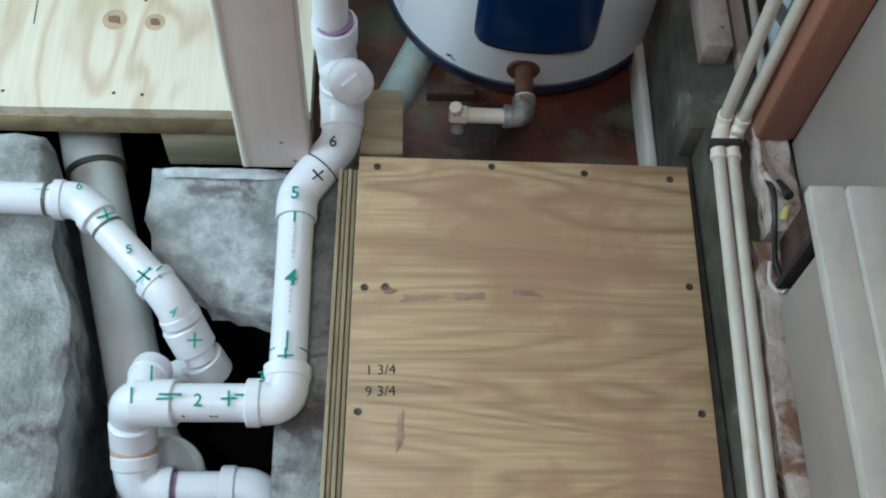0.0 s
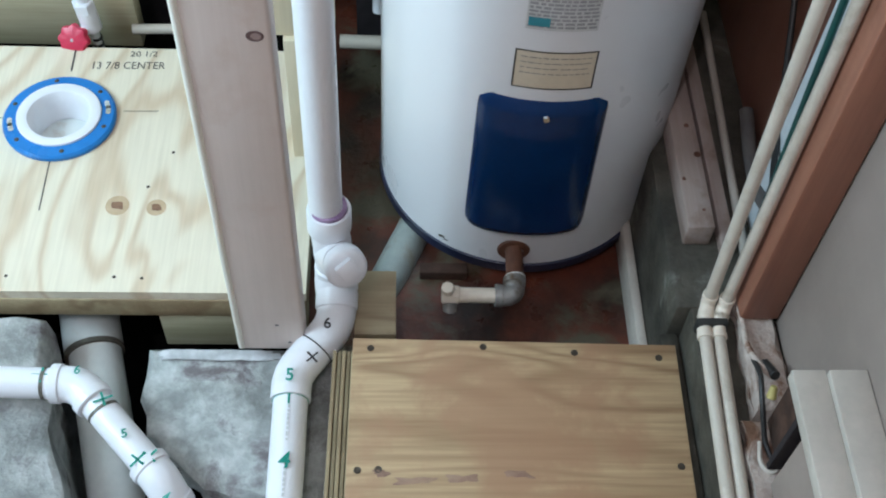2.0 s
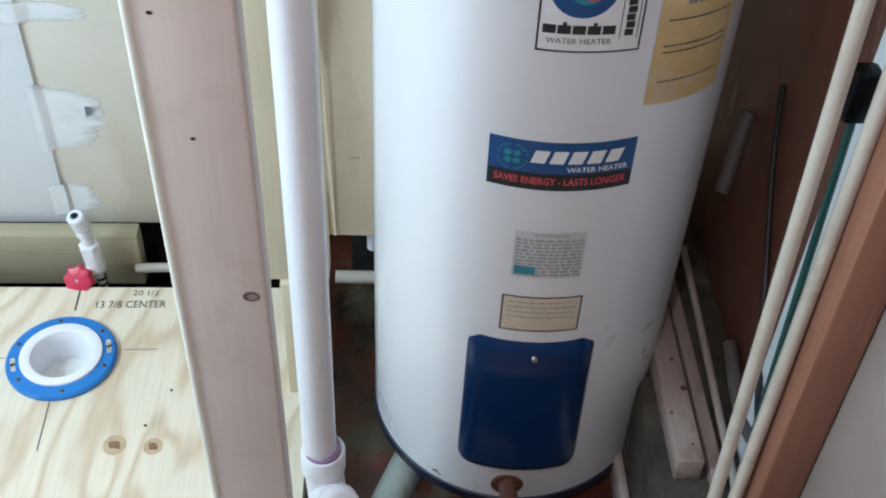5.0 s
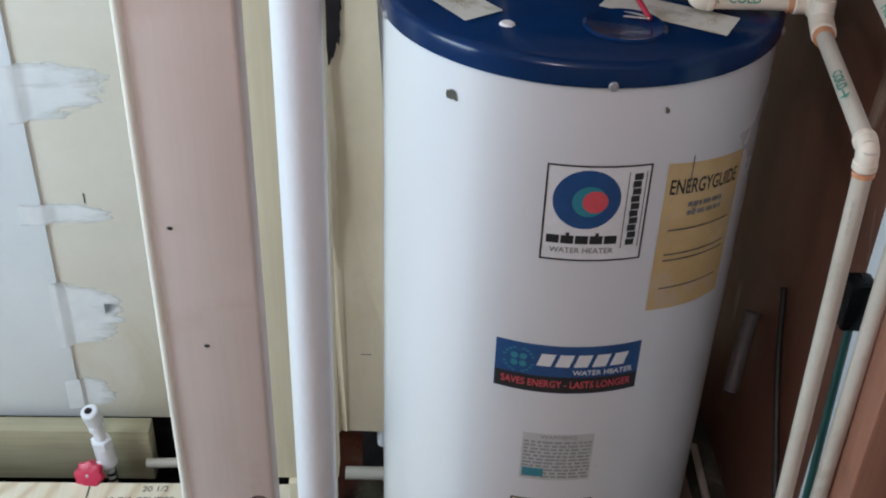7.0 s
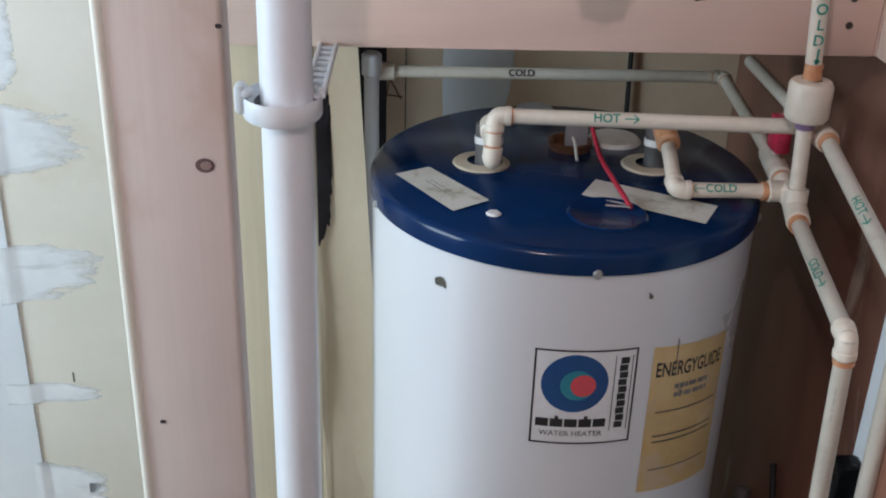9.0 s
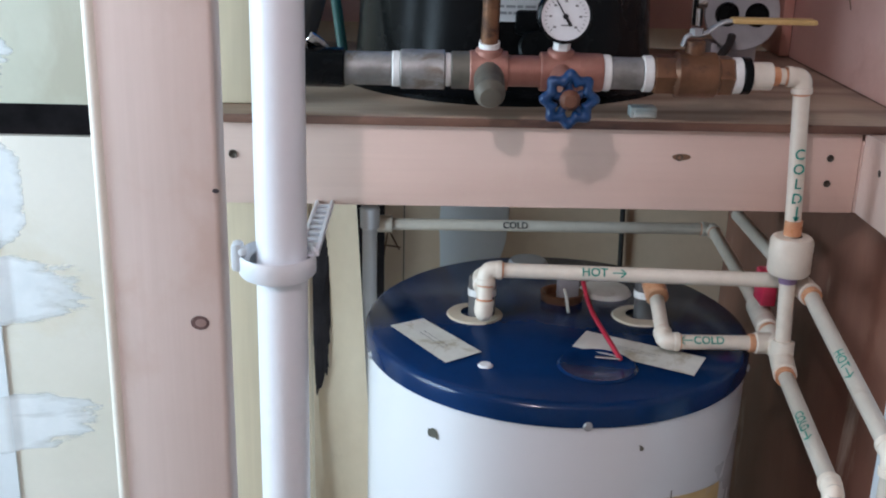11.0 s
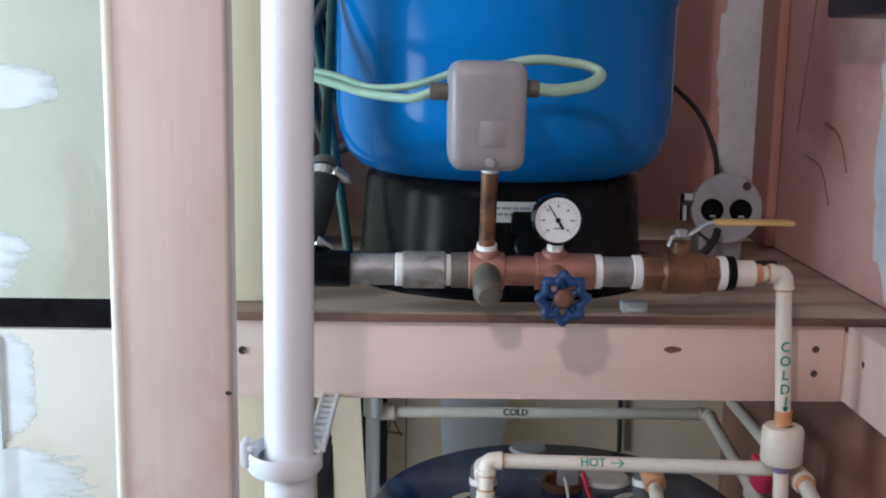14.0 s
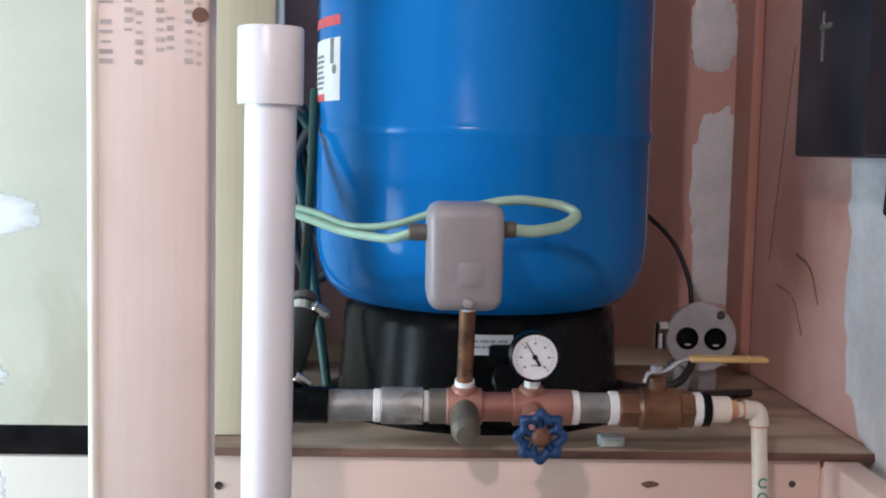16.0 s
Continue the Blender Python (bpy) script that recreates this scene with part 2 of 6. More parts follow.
BRASS = surface("tarnished_brass", (0.13, 0.060, 0.032), (0.26, 0.125, 0.065), 18, 0.42, metal=0.5, relief=0.15, spots=(0.09, 0.045, 0.03), spot_scale=30, spot_at=0.58)
COPPER = surface("dull_copper", (0.28, 0.115, 0.085), (0.42, 0.20, 0.155), 18, 0.5, metal=0.35, relief=0.12, spots=(0.15, 0.075, 0.05), spot_scale=26, spot_at=0.6)
BRONZE = surface("dark_bronze", (0.085, 0.082, 0.066), (0.17, 0.15, 0.12), 18, 0.55, metal=0.3, relief=0.1)
RUSTY_PIPE = surface("rusty_pipe", (0.09, 0.035, 0.02), (0.17, 0.07, 0.04), 16, 0.6, relief=0.25)
TAPE = surface("white_thread_tape", (0.78, 0.77, 0.75), (0.86, 0.85, 0.83), 40, 0.6, relief=0.2, stretch=(6, 1, 1))
BLUE_WHEEL = surface("blue_handwheel_paint", (0.003, 0.028, 0.10), (0.006, 0.05, 0.16), 14, 0.35, relief=0.06, spots=(0.09, 0.05, 0.04), spot_scale=22, spot_at=0.68)
RED_PAINT = surface("red_plastic", (0.52, 0.02, 0.06), (0.64, 0.04, 0.09), 12, 0.35, relief=0.03)
YELLOW_GRIP = surface("yellow_vinyl", (0.52, 0.32, 0.11), (0.62, 0.40, 0.16), 14, 0.5, relief=0.05)
FLANGE_BLUE = surface("blue_flange_plastic", (0.006, 0.16, 0.50), (0.01, 0.20, 0.58), 8, 0.3, relief=0.03)
TEAL_HOSE = surface("pale_green_tubing", (0.27, 0.44, 0.33), (0.38, 0.55, 0.42), 8, 0.35, relief=0.03)
TEAL = surface("teal_tube", (0.004, 0.042, 0.038), (0.008, 0.07, 0.06), 8, 0.4, relief=0.03)
WIRE_BLACK = surface("black_cable", (0.012, 0.012, 0.012), (0.025, 0.024, 0.024), 20, 0.5, relief=0.02)
WIRE_RED = surface("red_wire", (0.42, 0.015, 0.04), (0.52, 0.03, 0.06), 20, 0.4, relief=0.02)
PAPER = surface("aged_white_label", (0.62, 0.61, 0.55), (0.74, 0.73, 0.68), 16, 0.6, relief=0.02, spots=(0.42, 0.38, 0.28), spot_scale=24, spot_at=0.62)
WHITE_PAPER = surface("white_label", (0.76, 0.75, 0.76), (0.82, 0.81, 0.82), 12, 0.45, relief=0.01)
DIM_PAPER = surface("translucent_label", (0.56, 0.56, 0.56), (0.62, 0.62, 0.62), 20, 0.45, relief=0.01)
BUFF = surface("buff_label", (0.62, 0.53, 0.40), (0.70, 0.61, 0.48), 12, 0.5, relief=0.02)
YELLOW_PAPER = surface("yellow_energy_label", (0.60, 0.40, 0.17), (0.70, 0.50, 0.25), 12, 0.55, relief=0.03, spots=(0.56, 0.42, 0.28), spot_scale=14, spot_at=0.6)
INK = surface("black_print", (0.012, 0.012, 0.014), (0.02, 0.02, 0.022), 30, 0.5, relief=0)
GREY_INK = surface("grey_print", (0.16, 0.15, 0.15), (0.24, 0.23, 0.22), 30, 0.6, relief=0)
LABEL_BLUE = surface("label_blue", (0.008, 0.06, 0.20), (0.012, 0.08, 0.24), 20, 0.4, relief=0)
LABEL_TEAL = surface("label_teal", (0.02, 0.22, 0.28), (0.03, 0.27, 0.33), 20, 0.4, relief=0)
LABEL_RED = surface("label_red", (0.66, 0.07, 0.09), (0.74, 0.10, 0.12), 20, 0.4, relief=0)
# Near-black colour that stands in for shade inside gaps, holes and bores.
VOID_SHADE = surface("cavity_shade", (0.014, 0.011, 0.012), (0.036, 0.030, 0.032), 9, 0.9, relief=0.2, spec=0.15)
KNOT = surface("wood_knot", (0.16, 0.075, 0.04), (0.28, 0.15, 0.09), 60, 0.5, relief=0.1)
SCREW = surface("dark_screw", (0.06, 0.045, 0.035), (0.11, 0.09, 0.07), 40, 0.4, metal=0.5, relief=0.05)
PANEL_PAINT = surface("dark_grey_panel_paint", (0.020, 0.017, 0.021), (0.036, 0.030, 0.036), 8, 0.36, relief=0.05, spec=0.4)
MORTAR = surface("pale_mortar", (0.36, 0.37, 0.38), (0.62, 0.63, 0.65), 30, 0.8, relief=0.5)
POST_PAINT = surface("red_brown_post_paint", (0.50, 0.24, 0.18), (0.60, 0.30, 0.24), 5, 0.55, relief=0.08, stretch=(1, 1, 0.2))
KNOT_RING = surface("knot_ring", (0.50, 0.36, 0.22), (0.60, 0.44, 0.28), 40, 0.6, relief=0.05)
CONDUIT = surface("dull_grey_conduit", (0.10, 0.09, 0.088), (0.15, 0.14, 0.135), 9, 0.5, relief=0.05)
SILL = wood("weathered_sill", (0.38, 0.31, 0.28), (0.22, 0.15, 0.12), 1, 7, 4, 0.6, 0.7, stain=(0.18, 0.11, 0.08), stain_at=0.54)
OLD_PLASTER = surface("old_pink_plaster", (0.34, 0.26, 0.22), (0.54, 0.46, 0.41), 18, 0.8, relief=0.7, spots=(0.17, 0.085, 0.05), spot_scale=16, spot_at=0.56, grain=0.4, depth=0.004)
SMUDGE = surface("brown_smudge", (0.26, 0.15, 0.11), (0.38, 0.25, 0.17), 30, 0.6, relief=0.1)
TAN_STRIP = surface("stained_cream_board", (0.68, 0.53, 0.37), (0.79, 0.65, 0.48), 5, 0.6, relief=0.1, stretch=(1, 1, 0.6), spots=(0.42, 0.26, 0.16), spot_scale=6, spot_at=0.64, grain=0.1)
CREAM_EDGE = surface("cream_edge_paint", (0.74, 0.70, 0.60), (0.82, 0.78, 0.69), 6, 0.5, relief=0.05, grain=0.06)
# Dark brown that paints shade in a hollow and under the heater.
BROWN_SHADE = surface("brown_shade", (0.035, 0.020, 0.015), (0.10, 0.055, 0.040), 18, 0.8, relief=0.3, spec=0.2)
FADED_STAMP = surface("faded_stamp", (0.36, 0.32, 0.31), (0.48, 0.42, 0.40), 60, 0.6, relief=0)
BLOCK = wood("brown_lumber", (0.40, 0.32, 0.20), (0.24, 0.17, 0.10), 0, 9, 5, 0.7, 0.7, stain=(0.22, 0.15, 0.09), stain_at=0.52)
DARK_KNOT = surface("dark_knot_ring", (0.10, 0.055, 0.05), (0.17, 0.10, 0.09), 60, 0.6, relief=0.1)
KNOT_HEART = surface("knot_centre", (0.30, 0.20, 0.18), (0.38, 0.27, 0.25), 60, 0.6, relief=0.1)
GREEN_BOARD = surface("greenish_drywall", (0.57, 0.585, 0.475), (0.65, 0.66, 0.55), 2.5, 0.5, relief=0.02, spots=(0.54, 0.53, 0.42), spot_scale=3, spot_at=0.62, grain=0.06)
DIM_INK = surface("faded_print", (0.30, 0.30, 0.31), (0.38, 0.38, 0.39), 30, 0.6, relief=0)
SHELF_EDGE = surface("dark_shelf_edge", (0.10, 0.045, 0.03), (0.24, 0.12, 0.08), 20, 0.5, relief=0.2, stretch=(0.3, 1, 1), spots=(0.05, 0.025, 0.02), spot_scale=14, spot_at=0.58)
# Pipe plastic dimmed to bluish grey: its shadow is mixed into the colour.
PALE_BEND = surface("shaded_bluish_pipe", (0.24, 0.28, 0.27), (0.33, 0.37, 0.35), 9, 0.5, relief=0.05, spots=(0.22, 0.20, 0.15), spot_scale=9, spot_at=0.56)
PVC_STAIN = surface("tan_stained_plastic", (0.55, 0.38, 0.27), (0.70, 0.56, 0.46), 30, 0.45, relief=0.05)
MILKY = surface("milky_tubing", (0.42, 0.46, 0.44), (0.54, 0.58, 0.55), 12, 0.3, relief=0.02)
NUT_YELLOW = surface("yellow_wire_nut", (0.42, 0.35, 0.12), (0.50, 0.42, 0.17), 20, 0.5, relief=0.03)


# ---- building blocks ----
ORIGIN = {}


def thing(name, loc, label, category, group="", kind=""):
    ob = new(name)
    ob.empty_display_size = 0.05
    ob.location = loc
    ORIGIN[ob] = Vector(loc)
    return tagged(ob, label, category, group, kind)


def mesh_of(name, bm, material, smooth=40):
    me = bpy.data.meshes.new(name)
    bmesh.ops.recalc_face_normals(bm, faces=bm.faces)
    bm.to_mesh(me)
    bm.free()
    me.materials.append(material)
    if smooth:
        me.shade_smooth()
        me.set_sharp_from_angle(angle=radians(smooth))
    return me


def part(name, bm, material, parent, label="", smooth=40):
    o = ORIGIN[parent]
    bmesh.ops.translate(bm, verts=bm.verts, vec=-o)
    ob = new(name, mesh_of(name, bm, material, smooth))
    ob.parent = parent
    ORIGIN[ob] = o
    return tagged(ob, label)


def single(name, bm, material, label, category, loc=None, group="", kind="", smooth=40):
    if loc is None:
        c = [v.co for v in bm.verts]
        lo = [min(p[i] for p in c) for i in range(3)]
        hi = [max(p[i] for p in c) for i in range(3)]
        loc = ((lo[0] + hi[0]) / 2, (lo[1] + hi[1]) / 2, lo[2])
    bmesh.ops.translate(bm, verts=bm.verts, vec=-Vector(loc))
    ob = new(name, mesh_of(name, bm, material, smooth))
    ob.location = loc
    ORIGIN[ob] = Vector(loc)
    return tagged(ob, label, category, group, kind)


def box(x0, x1, y0, y1, z0, z1, bevel=0.0015, m=None, segs=2):
    bm = bmesh.new()
    bmesh.ops.create_cube(bm, size=1)
    bmesh.ops.scale(bm, verts=bm.verts, vec=(x1 - x0, y1 - y0, z1 - z0))
    if bevel:
        bmesh.ops.bevel(bm, geom=bm.edges[:], offset=bevel, segments=segs, profile=0.5, affect="EDGES")
    bmesh.ops.translate(bm, verts=bm.verts, vec=((x0 + x1) / 2, (y0 + y1) / 2, (z0 + z1) / 2))
    if m is not None:
        bmesh.ops.transform(bm, matrix=m, verts=bm.verts)
    return bm


def join(*bms):
    out = bmesh.new()
    for b in bms:
        me = bpy.data.meshes.new("tmp")
        b.to_mesh(me)
        out.from_mesh(me)
        b.free()
        bpy.data.meshes.remove(me)
    return out


def fillet(pts, rad, n=7):
    pts = [Vector(p) for p in pts]
    out = [pts[0]]
    for a, p, b in zip(pts, pts[1:], pts[2:]):
        u, w = (a - p), (b - p)
        r = min(rad, u.length * 0.49, w.length * 0.49)
        u.normalize(), w.normalize()
        s, e = p + u * r, p + w * r
        for i in range(n + 1):
            t = i / n
            out.append(s * (1 - t) ** 2 + p * 2 * t * (1 - t) + e * t ** 2)
    out.append(pts[-1])
    return out


def sweep(pts, r, seg=18, caps=True, flat=1.0):
    """A round tube along points; r is one radius or one for each point."""
    pts = [Vector(p) for p in pts]
    rs = r if isinstance(r, (list, tuple)) else [r] * len(pts)
    bm = bmesh.new()
    rings, side = [], None
    for i, p in enumerate(pts):
        d = (pts[min(i + 1, len(pts) - 1)] - pts[max(i - 1, 0)])
        d = d.normalized() if d.length > 1e-9 else Vector((0, 0, 1))
        if side is None:
            side = d.cross(Vector((0, 0, 1)))
            if side.length < 0.1:
                side = d.cross(Vector((0, 1, 0)))
        side = (side - d * side.dot(d)).normalized()
        up = d.cross(side)
        rings.append([bm.verts.new(p + (side * math.cos(2 * math.pi * k / seg) + up * math.sin(2 * math.pi * k / seg) * flat) * rs[i]) for k in range(seg)])
    for a, b in zip(rings, rings[1:]):
        for k in range(seg):
            bm.faces.new((a[k], a[(k + 1) % seg], b[(k + 1) % seg], b[k]))
    if caps:
        bm.faces.new(rings[0][::-1])
        bm.faces.new(rings[-1])
    return bm


def rod(p, q, r, seg=20, bevel=0.0):
    p, q = Vector(p), Vector(q)
    d = (q - p).normalized()
    if bevel:
        return sweep([p, p + d * 1e-5, p + d * bevel, q - d * bevel, q - d * 1e-5, q], [r - bevel, r - bevel, r, r, r - bevel, r - bevel], seg)
    return sweep([p, q], r, seg)


def lathe(profile, p, axis, seg=48):
    """Turns (radius, height) pairs round the axis through p."""
    p, axis = Vector(p), Vector(axis).normalized()
    return sweep_rings([(p + axis * h, r) for r, h in profile], axis, seg)


def sweep_rings(rings, axis, seg):
    bm = bmesh.new()
    side = axis.cross(Vector((0, 0, 1)))
    if side.length < 0.1:
        side = Vector((1, 0, 0))
    side.normalize()
    up = axis.cross(side)
    rows = []
    for c, r in rings:
        if r < 1e-6:
            rows.append([bm.verts.new(c)])
        else:
            rows.append([bm.verts.new(c + (side * math.cos(2 * math.pi * k / seg) + up * math.sin(2 * math.pi * k / seg)) * r) for k in range(seg)])
    for a, b in zip(rows, rows[1:]):
        for k in range(seg):
            k2 = (k + 1) % seg
            f = [a[k % len(a)], a[k2 % len(a)], b[k2 % len(b)], b[k % len(b)]]
            g = []
            for vtx in f:
                if vtx not in g:
                    g.append(vtx)
            if len(g) > 2:
                bm.faces.new(g)
    return bm


def elbow_bm(p, a, b, r, hub):
    """A socket bend at p, towards a and towards b, with raised rims."""
    p = Vector(p)
    a, b = Vector(a).normalized(), Vector(b).normalized()
    pts = fillet([p + a * hub, p, p + b * hub], hub * 0.85, 8)
    body = sweep(pts, r * 1.17, 20)
    rims = [rod(p + d * hub * 0.62, p + d * hub * 1.0, r * 1.27, 22, r * 0.06) for d in (a, b)]
    return join(body, *rims)


def pipe_run(parent, pts, r, material, fit_material=None, hub=2.6, rings=None):
    """A plumbed line: straight pipes, an elbow at each corner and a bead of cement at each socket."""
    pts = [Vector(p) for p in pts]
    for p, q in zip(pts, pts[1:]):
        part("pipe", rod(p, q, r, 20), material, parent)
    for a, p, b in zip(pts, pts[1:], pts[2:]):
        u, w = (a - p).normalized(), (b - p).normalized()
        if u.dot(w) < -0.995:
            continue
        e = part("elbow", elbow_bm(p, u, w, r, hub * r), fit_material or material, parent)
        if rings:
            for d in (u, w):
                part("cement_ring", rod(p + d * hub * r * 0.99, p + d * (hub * r + r * 0.22), r * 1.1, 18, r * 0.04), rings, e)


def text_bm(string, height, bold=0.022):
    cu = bpy.data.curves.new("lettering", "FONT")
    cu.body, cu.size, cu.align_x, cu.align_y = string, height * 1.38, "CENTER", "CENTER"
    cu.resolution_u = 3
    cu.offset = bold * height
    ob = new("lettering", cu)
    dg = bpy.context.evaluated_depsgraph_get()
    me = bpy.data.meshes.new_from_object(ob.evaluated_get(dg))
    bm = bmesh.new()
    bm.from_mesh(me)
    bpy.data.objects.remove(ob)
    bpy.data.meshes.remove(me)
    bpy.data.curves.remove(cu)
    return bm


def mapped(bm, fn):
    for v in bm.verts:
        v.co = fn(v.co.x, v.co.y)
    return bm


def flat_map(p, right, up):
    p, right, up = Vector(p), Vector(right).normalized(), Vector(up).normalized()
    return lambda u, v: p + right * u + up * v


def pipe_map(p, along, front, r):
    """Writing that runs along a pipe and bends round it, seen from front."""
    p, along, front = Vector(p), Vector(along).normalized(), Vector(front)
    front = (front - along * front.dot(along)).normalized()
    up = front.cross(along)
    return lambda u, v: p + along * u + (front * math.cos(v / r) + up * math.sin(v / r)) * (r + 0.0004)


def patch(w, h, nx=1, ny=1, du=0.0, dv=0.0):
    bm = bmesh.new()
    g = [[bm.verts.new((du + w * (i / nx - 0.5), dv + h * (j / ny - 0.5), 0)) for j in range(ny + 1)] for i in range(nx + 1)]
    for i in range(nx):
        for j in range(ny):
            bm.faces.new((g[i][j], g[i + 1][j], g[i + 1][j + 1], g[i][j + 1]))
    return bm


def disc(r, du=0.0, dv=0.0, seg=32, sy=1.0):
    bm = bmesh.new()
    mid = bm.verts.new((du, dv, 0))
    last = None
    for q in (0.35, 0.7, 1.0):
        row = [bm.verts.new((du + q * r * math.cos(2 * math.pi * k / seg), dv + q * sy * r * math.sin(2 * math.pi * k / seg), 0)) for k in range(seg)]
        for k in range(seg):
            k2 = (k + 1) % seg
            bm.faces.new((row[k], row[k2], last[k2], last[k]) if last else (row[k], row[k2], mid))
        last = row
    return bm


def frame_bm(w, h, t):
    return join(patch(w, t, 12, 1, 0, h / 2 - t / 2), patch(w, t, 12, 1, 0, -h / 2 + t / 2), patch(t, h, 1, 2, -w / 2 + t / 2, 0), patch(t, h, 1, 2, w / 2 - t / 2, 0))


def smear(seed, w, h, fn, thick=0.0012, n=40, rough=0.35):
    """A trowelled patch with an uneven outline, slightly proud of its wall."""
    rnd = random.Random(seed)
    ph = [rnd.uniform(0, 6.28) for _ in range(6)]
    bm = bmesh.new()
    rim, inner = [], []
    for k in range(n):
        a = 2 * math.pi * k / n
        q = 1 + rough * sum(math.sin((j + 2) * a + ph[j]) / (j + 1.5) for j in range(6)) + rnd.uniform(-0.08, 0.08)
        c = math.copysign(abs(math.cos(a)) ** 0.6, math.cos(a))
        s = math.copysign(abs(math.sin(a)) ** 0.6, math.sin(a))
        rim.append(bm.verts.new(fn(w / 2 * c * q, h / 2 * s * q, 0.0)))
        inner.append(bm.verts.new(fn(w / 2 * c * q * 0.93, h / 2 * s * q * 0.93, thick)))
    mid = bm.verts.new(fn(0, 0, thick * 1.2))
    for k in range(n):
        k2 = (k + 1) % n
        bm.faces.new((rim[k], rim[k2], inner[k2], inner[k]))
        bm.faces.new((inner[k], inner[k2], mid))
    return bm


def wall_fn(p, right, up, out):
    p, right, up, out = Vector(p), Vector(right), Vector(up), Vector(out)
    return lambda u, v, w: p + right * u + up * v + out * w


def rough_slab(outline, z0, z1, seed, jag=0.006, step=0.025):
    """A broken slab: an uneven outline, pulled in a little towards its foot."""
    rnd = random.Random(seed)
    pts = []
    for a, b in zip(outline, outline[1:] + outline[:1]):
        a, b = Vector((*a, 0)), Vector((*b, 0))
        n = max(1, int((b - a).length / step))
        pts += [a + (b - a) * i / n for i in range(n)]
    bm = bmesh.new()
    rows = []
    c = sum(pts, Vector()) / len(pts)
    off = [Vector((rnd.uniform(-jag, jag), rnd.uniform(-jag, jag), 0)) for _ in pts]
    for z, pull, more in ((z1, 0.010, 0.0), (z1 - 0.008, 0.0, 0.0), (z1 - 0.04, -0.004, 0.006), ((z0 + z1) / 2, 0.006, 0.012), (z0, 0.018, 0.014)):
        row = []
        for p, o in zip(pts, off):
            d = (c - p).normalized()
            row.append(bm.verts.new(p + o + d * pull + Vector((rnd.uniform(-more, more), rnd.uniform(-more, more), z))))
        rows.append(row)
    n = len(pts)
    for a, b in zip(rows, rows[1:]):
        for k in range(n):
            bm.faces.new((a[k], a[(k + 1) % n], b[(k + 1) % n], b[k]))
    bm.faces.new(rows[0])
    bm.faces.new(rows[-1][::-1])
    return bm


def holed_board(x0, x1, y0, y1, z0, z1, cx, cy, r):
    """A board with a round hole cut through it."""
    angles = [2 * math.pi * k / 72 for k in range(72)] + [math.atan2(y - cy, x - cx) % (2 * math.pi) for x in (x0, x1) for y in (y0, y1)]
    angles = sorted(set(round(a, 6) for a in angles))
    bm = bmesh.new()
    rings = {}
    for z in (z0, z1):
        inner, outer = [], []
        for a in angles:
            c, s = math.cos(a), math.sin(a)
            tx = ((x1 if c > 0 else x0) - cx) / c if abs(c) > 1e-9 else 1e9
            ty = ((y1 if s > 0 else y0) - cy) / s if abs(s) > 1e-9 else 1e9
            t = min(tx, ty)
            inner.append(bm.verts.new((cx + r * c, cy + r * s, z)))
            outer.append(bm.verts.new((cx + t * c, cy + t * s, z)))
        rings[z] = (inner, outer)
    n = len(angles)
    for k in range(n):
        j = (k + 1) % n
        for z in (z0, z1):
            i, o = rings[z]
            bm.faces.new((i[k], i[j], o[j], o[k]))
        for q in (0, 1):
            bm.faces.new((rings[z0][q][k], rings[z0][q][j], rings[z1][q][j], rings[z1][q][k]))
    return bm


# ---- setting ----
S = "structure"
# Trench bottom; its near-black colour carries the shade down there.
single("ground", box(-1.9, 0.75, -1.9, 1.9, -0.5, -0.40, 0), SHADED_SOIL, "soil below the broken concrete floor, near black for the trench shade", "ground", kind=S)
single("floor", box(0.0 - 0.145, 0.70, -1.9, 0.845, -0.40, 0.0, 0), CONCRETE, "grey stained concrete floor slab", "floor", kind=S)
single("floor_front", box(-1.9, -0.145, -1.9, 0.36, -0.40, 0.0, 0), CONCRETE, "grey stained concrete floor in front of the open trench", "floor", kind=S)
single("floor_left", rough_slab([(-1.9, 0.355), (-0.412, 0.355), (-0.412, 0.452), (-0.416, 0.60), (-0.420, 0.65), (-0.452, 0.71), (-0.466, 0.78), (-0.49, 0.84), (-0.50, 0.92), (-1.9, 0.92)], -0.40, 0.0, 3), BROKEN, "jagged grey concrete slab beside the open trench", "floor", kind=S)
single("floor_block", rough_slab([(-0.340, 0.866), (-0.339, 0.80), (-0.326, 0.735), (-0.240, 0.655), (-0.1455, 0.630), (-0.1455, 0.866)], -0.055, 0.002, 5, 0.002, 0.018), BROKEN, "pale broken concrete block left between the trenches", "floor", kind=S)
single("floor_heater_bay", box(-0.145, 0.62, 0.846, 1.72, -0.40, -0.06, 0), RUST, "rust-stained damp concrete floor under the water heater", "floor", kind=S)
# The curb's dark colour includes the shade on this side.
single("curb", join(box(0.402, 0.62, -0.5, 0.84, -0.02, 0.165, 0.006), box(0.385, 0.62, 0.842, 1.70, -0.05, 0.158, 0.008), box(0.374, 0.4015, -0.5, 0.84, -0.01, 0.098, 0.006)), CURB, "mossy grey concrete curb along the side wall, darkened for shade", "curb", kind=S)
single("wall_back", box(-0.17, 0.70, 1.70, 1.80, -0.40, 2.40, 0), TAN_WALL, "tan backing board wall behind the water heater", "wall", kind=S)
single("wall_back_upper", box(-0.169, 0.574, 1.682, 1.696, 1.33, 2.40, 0.001), SALMON, "salmon painted board behind the pressure tank", "wall", kind=S)
single("wall_right", box(0.575, 0.70, -1.9, 1.70, -0.40, 2.40, 0), RED_WALL, "red-brown wooden side wall", "wall", kind=S)
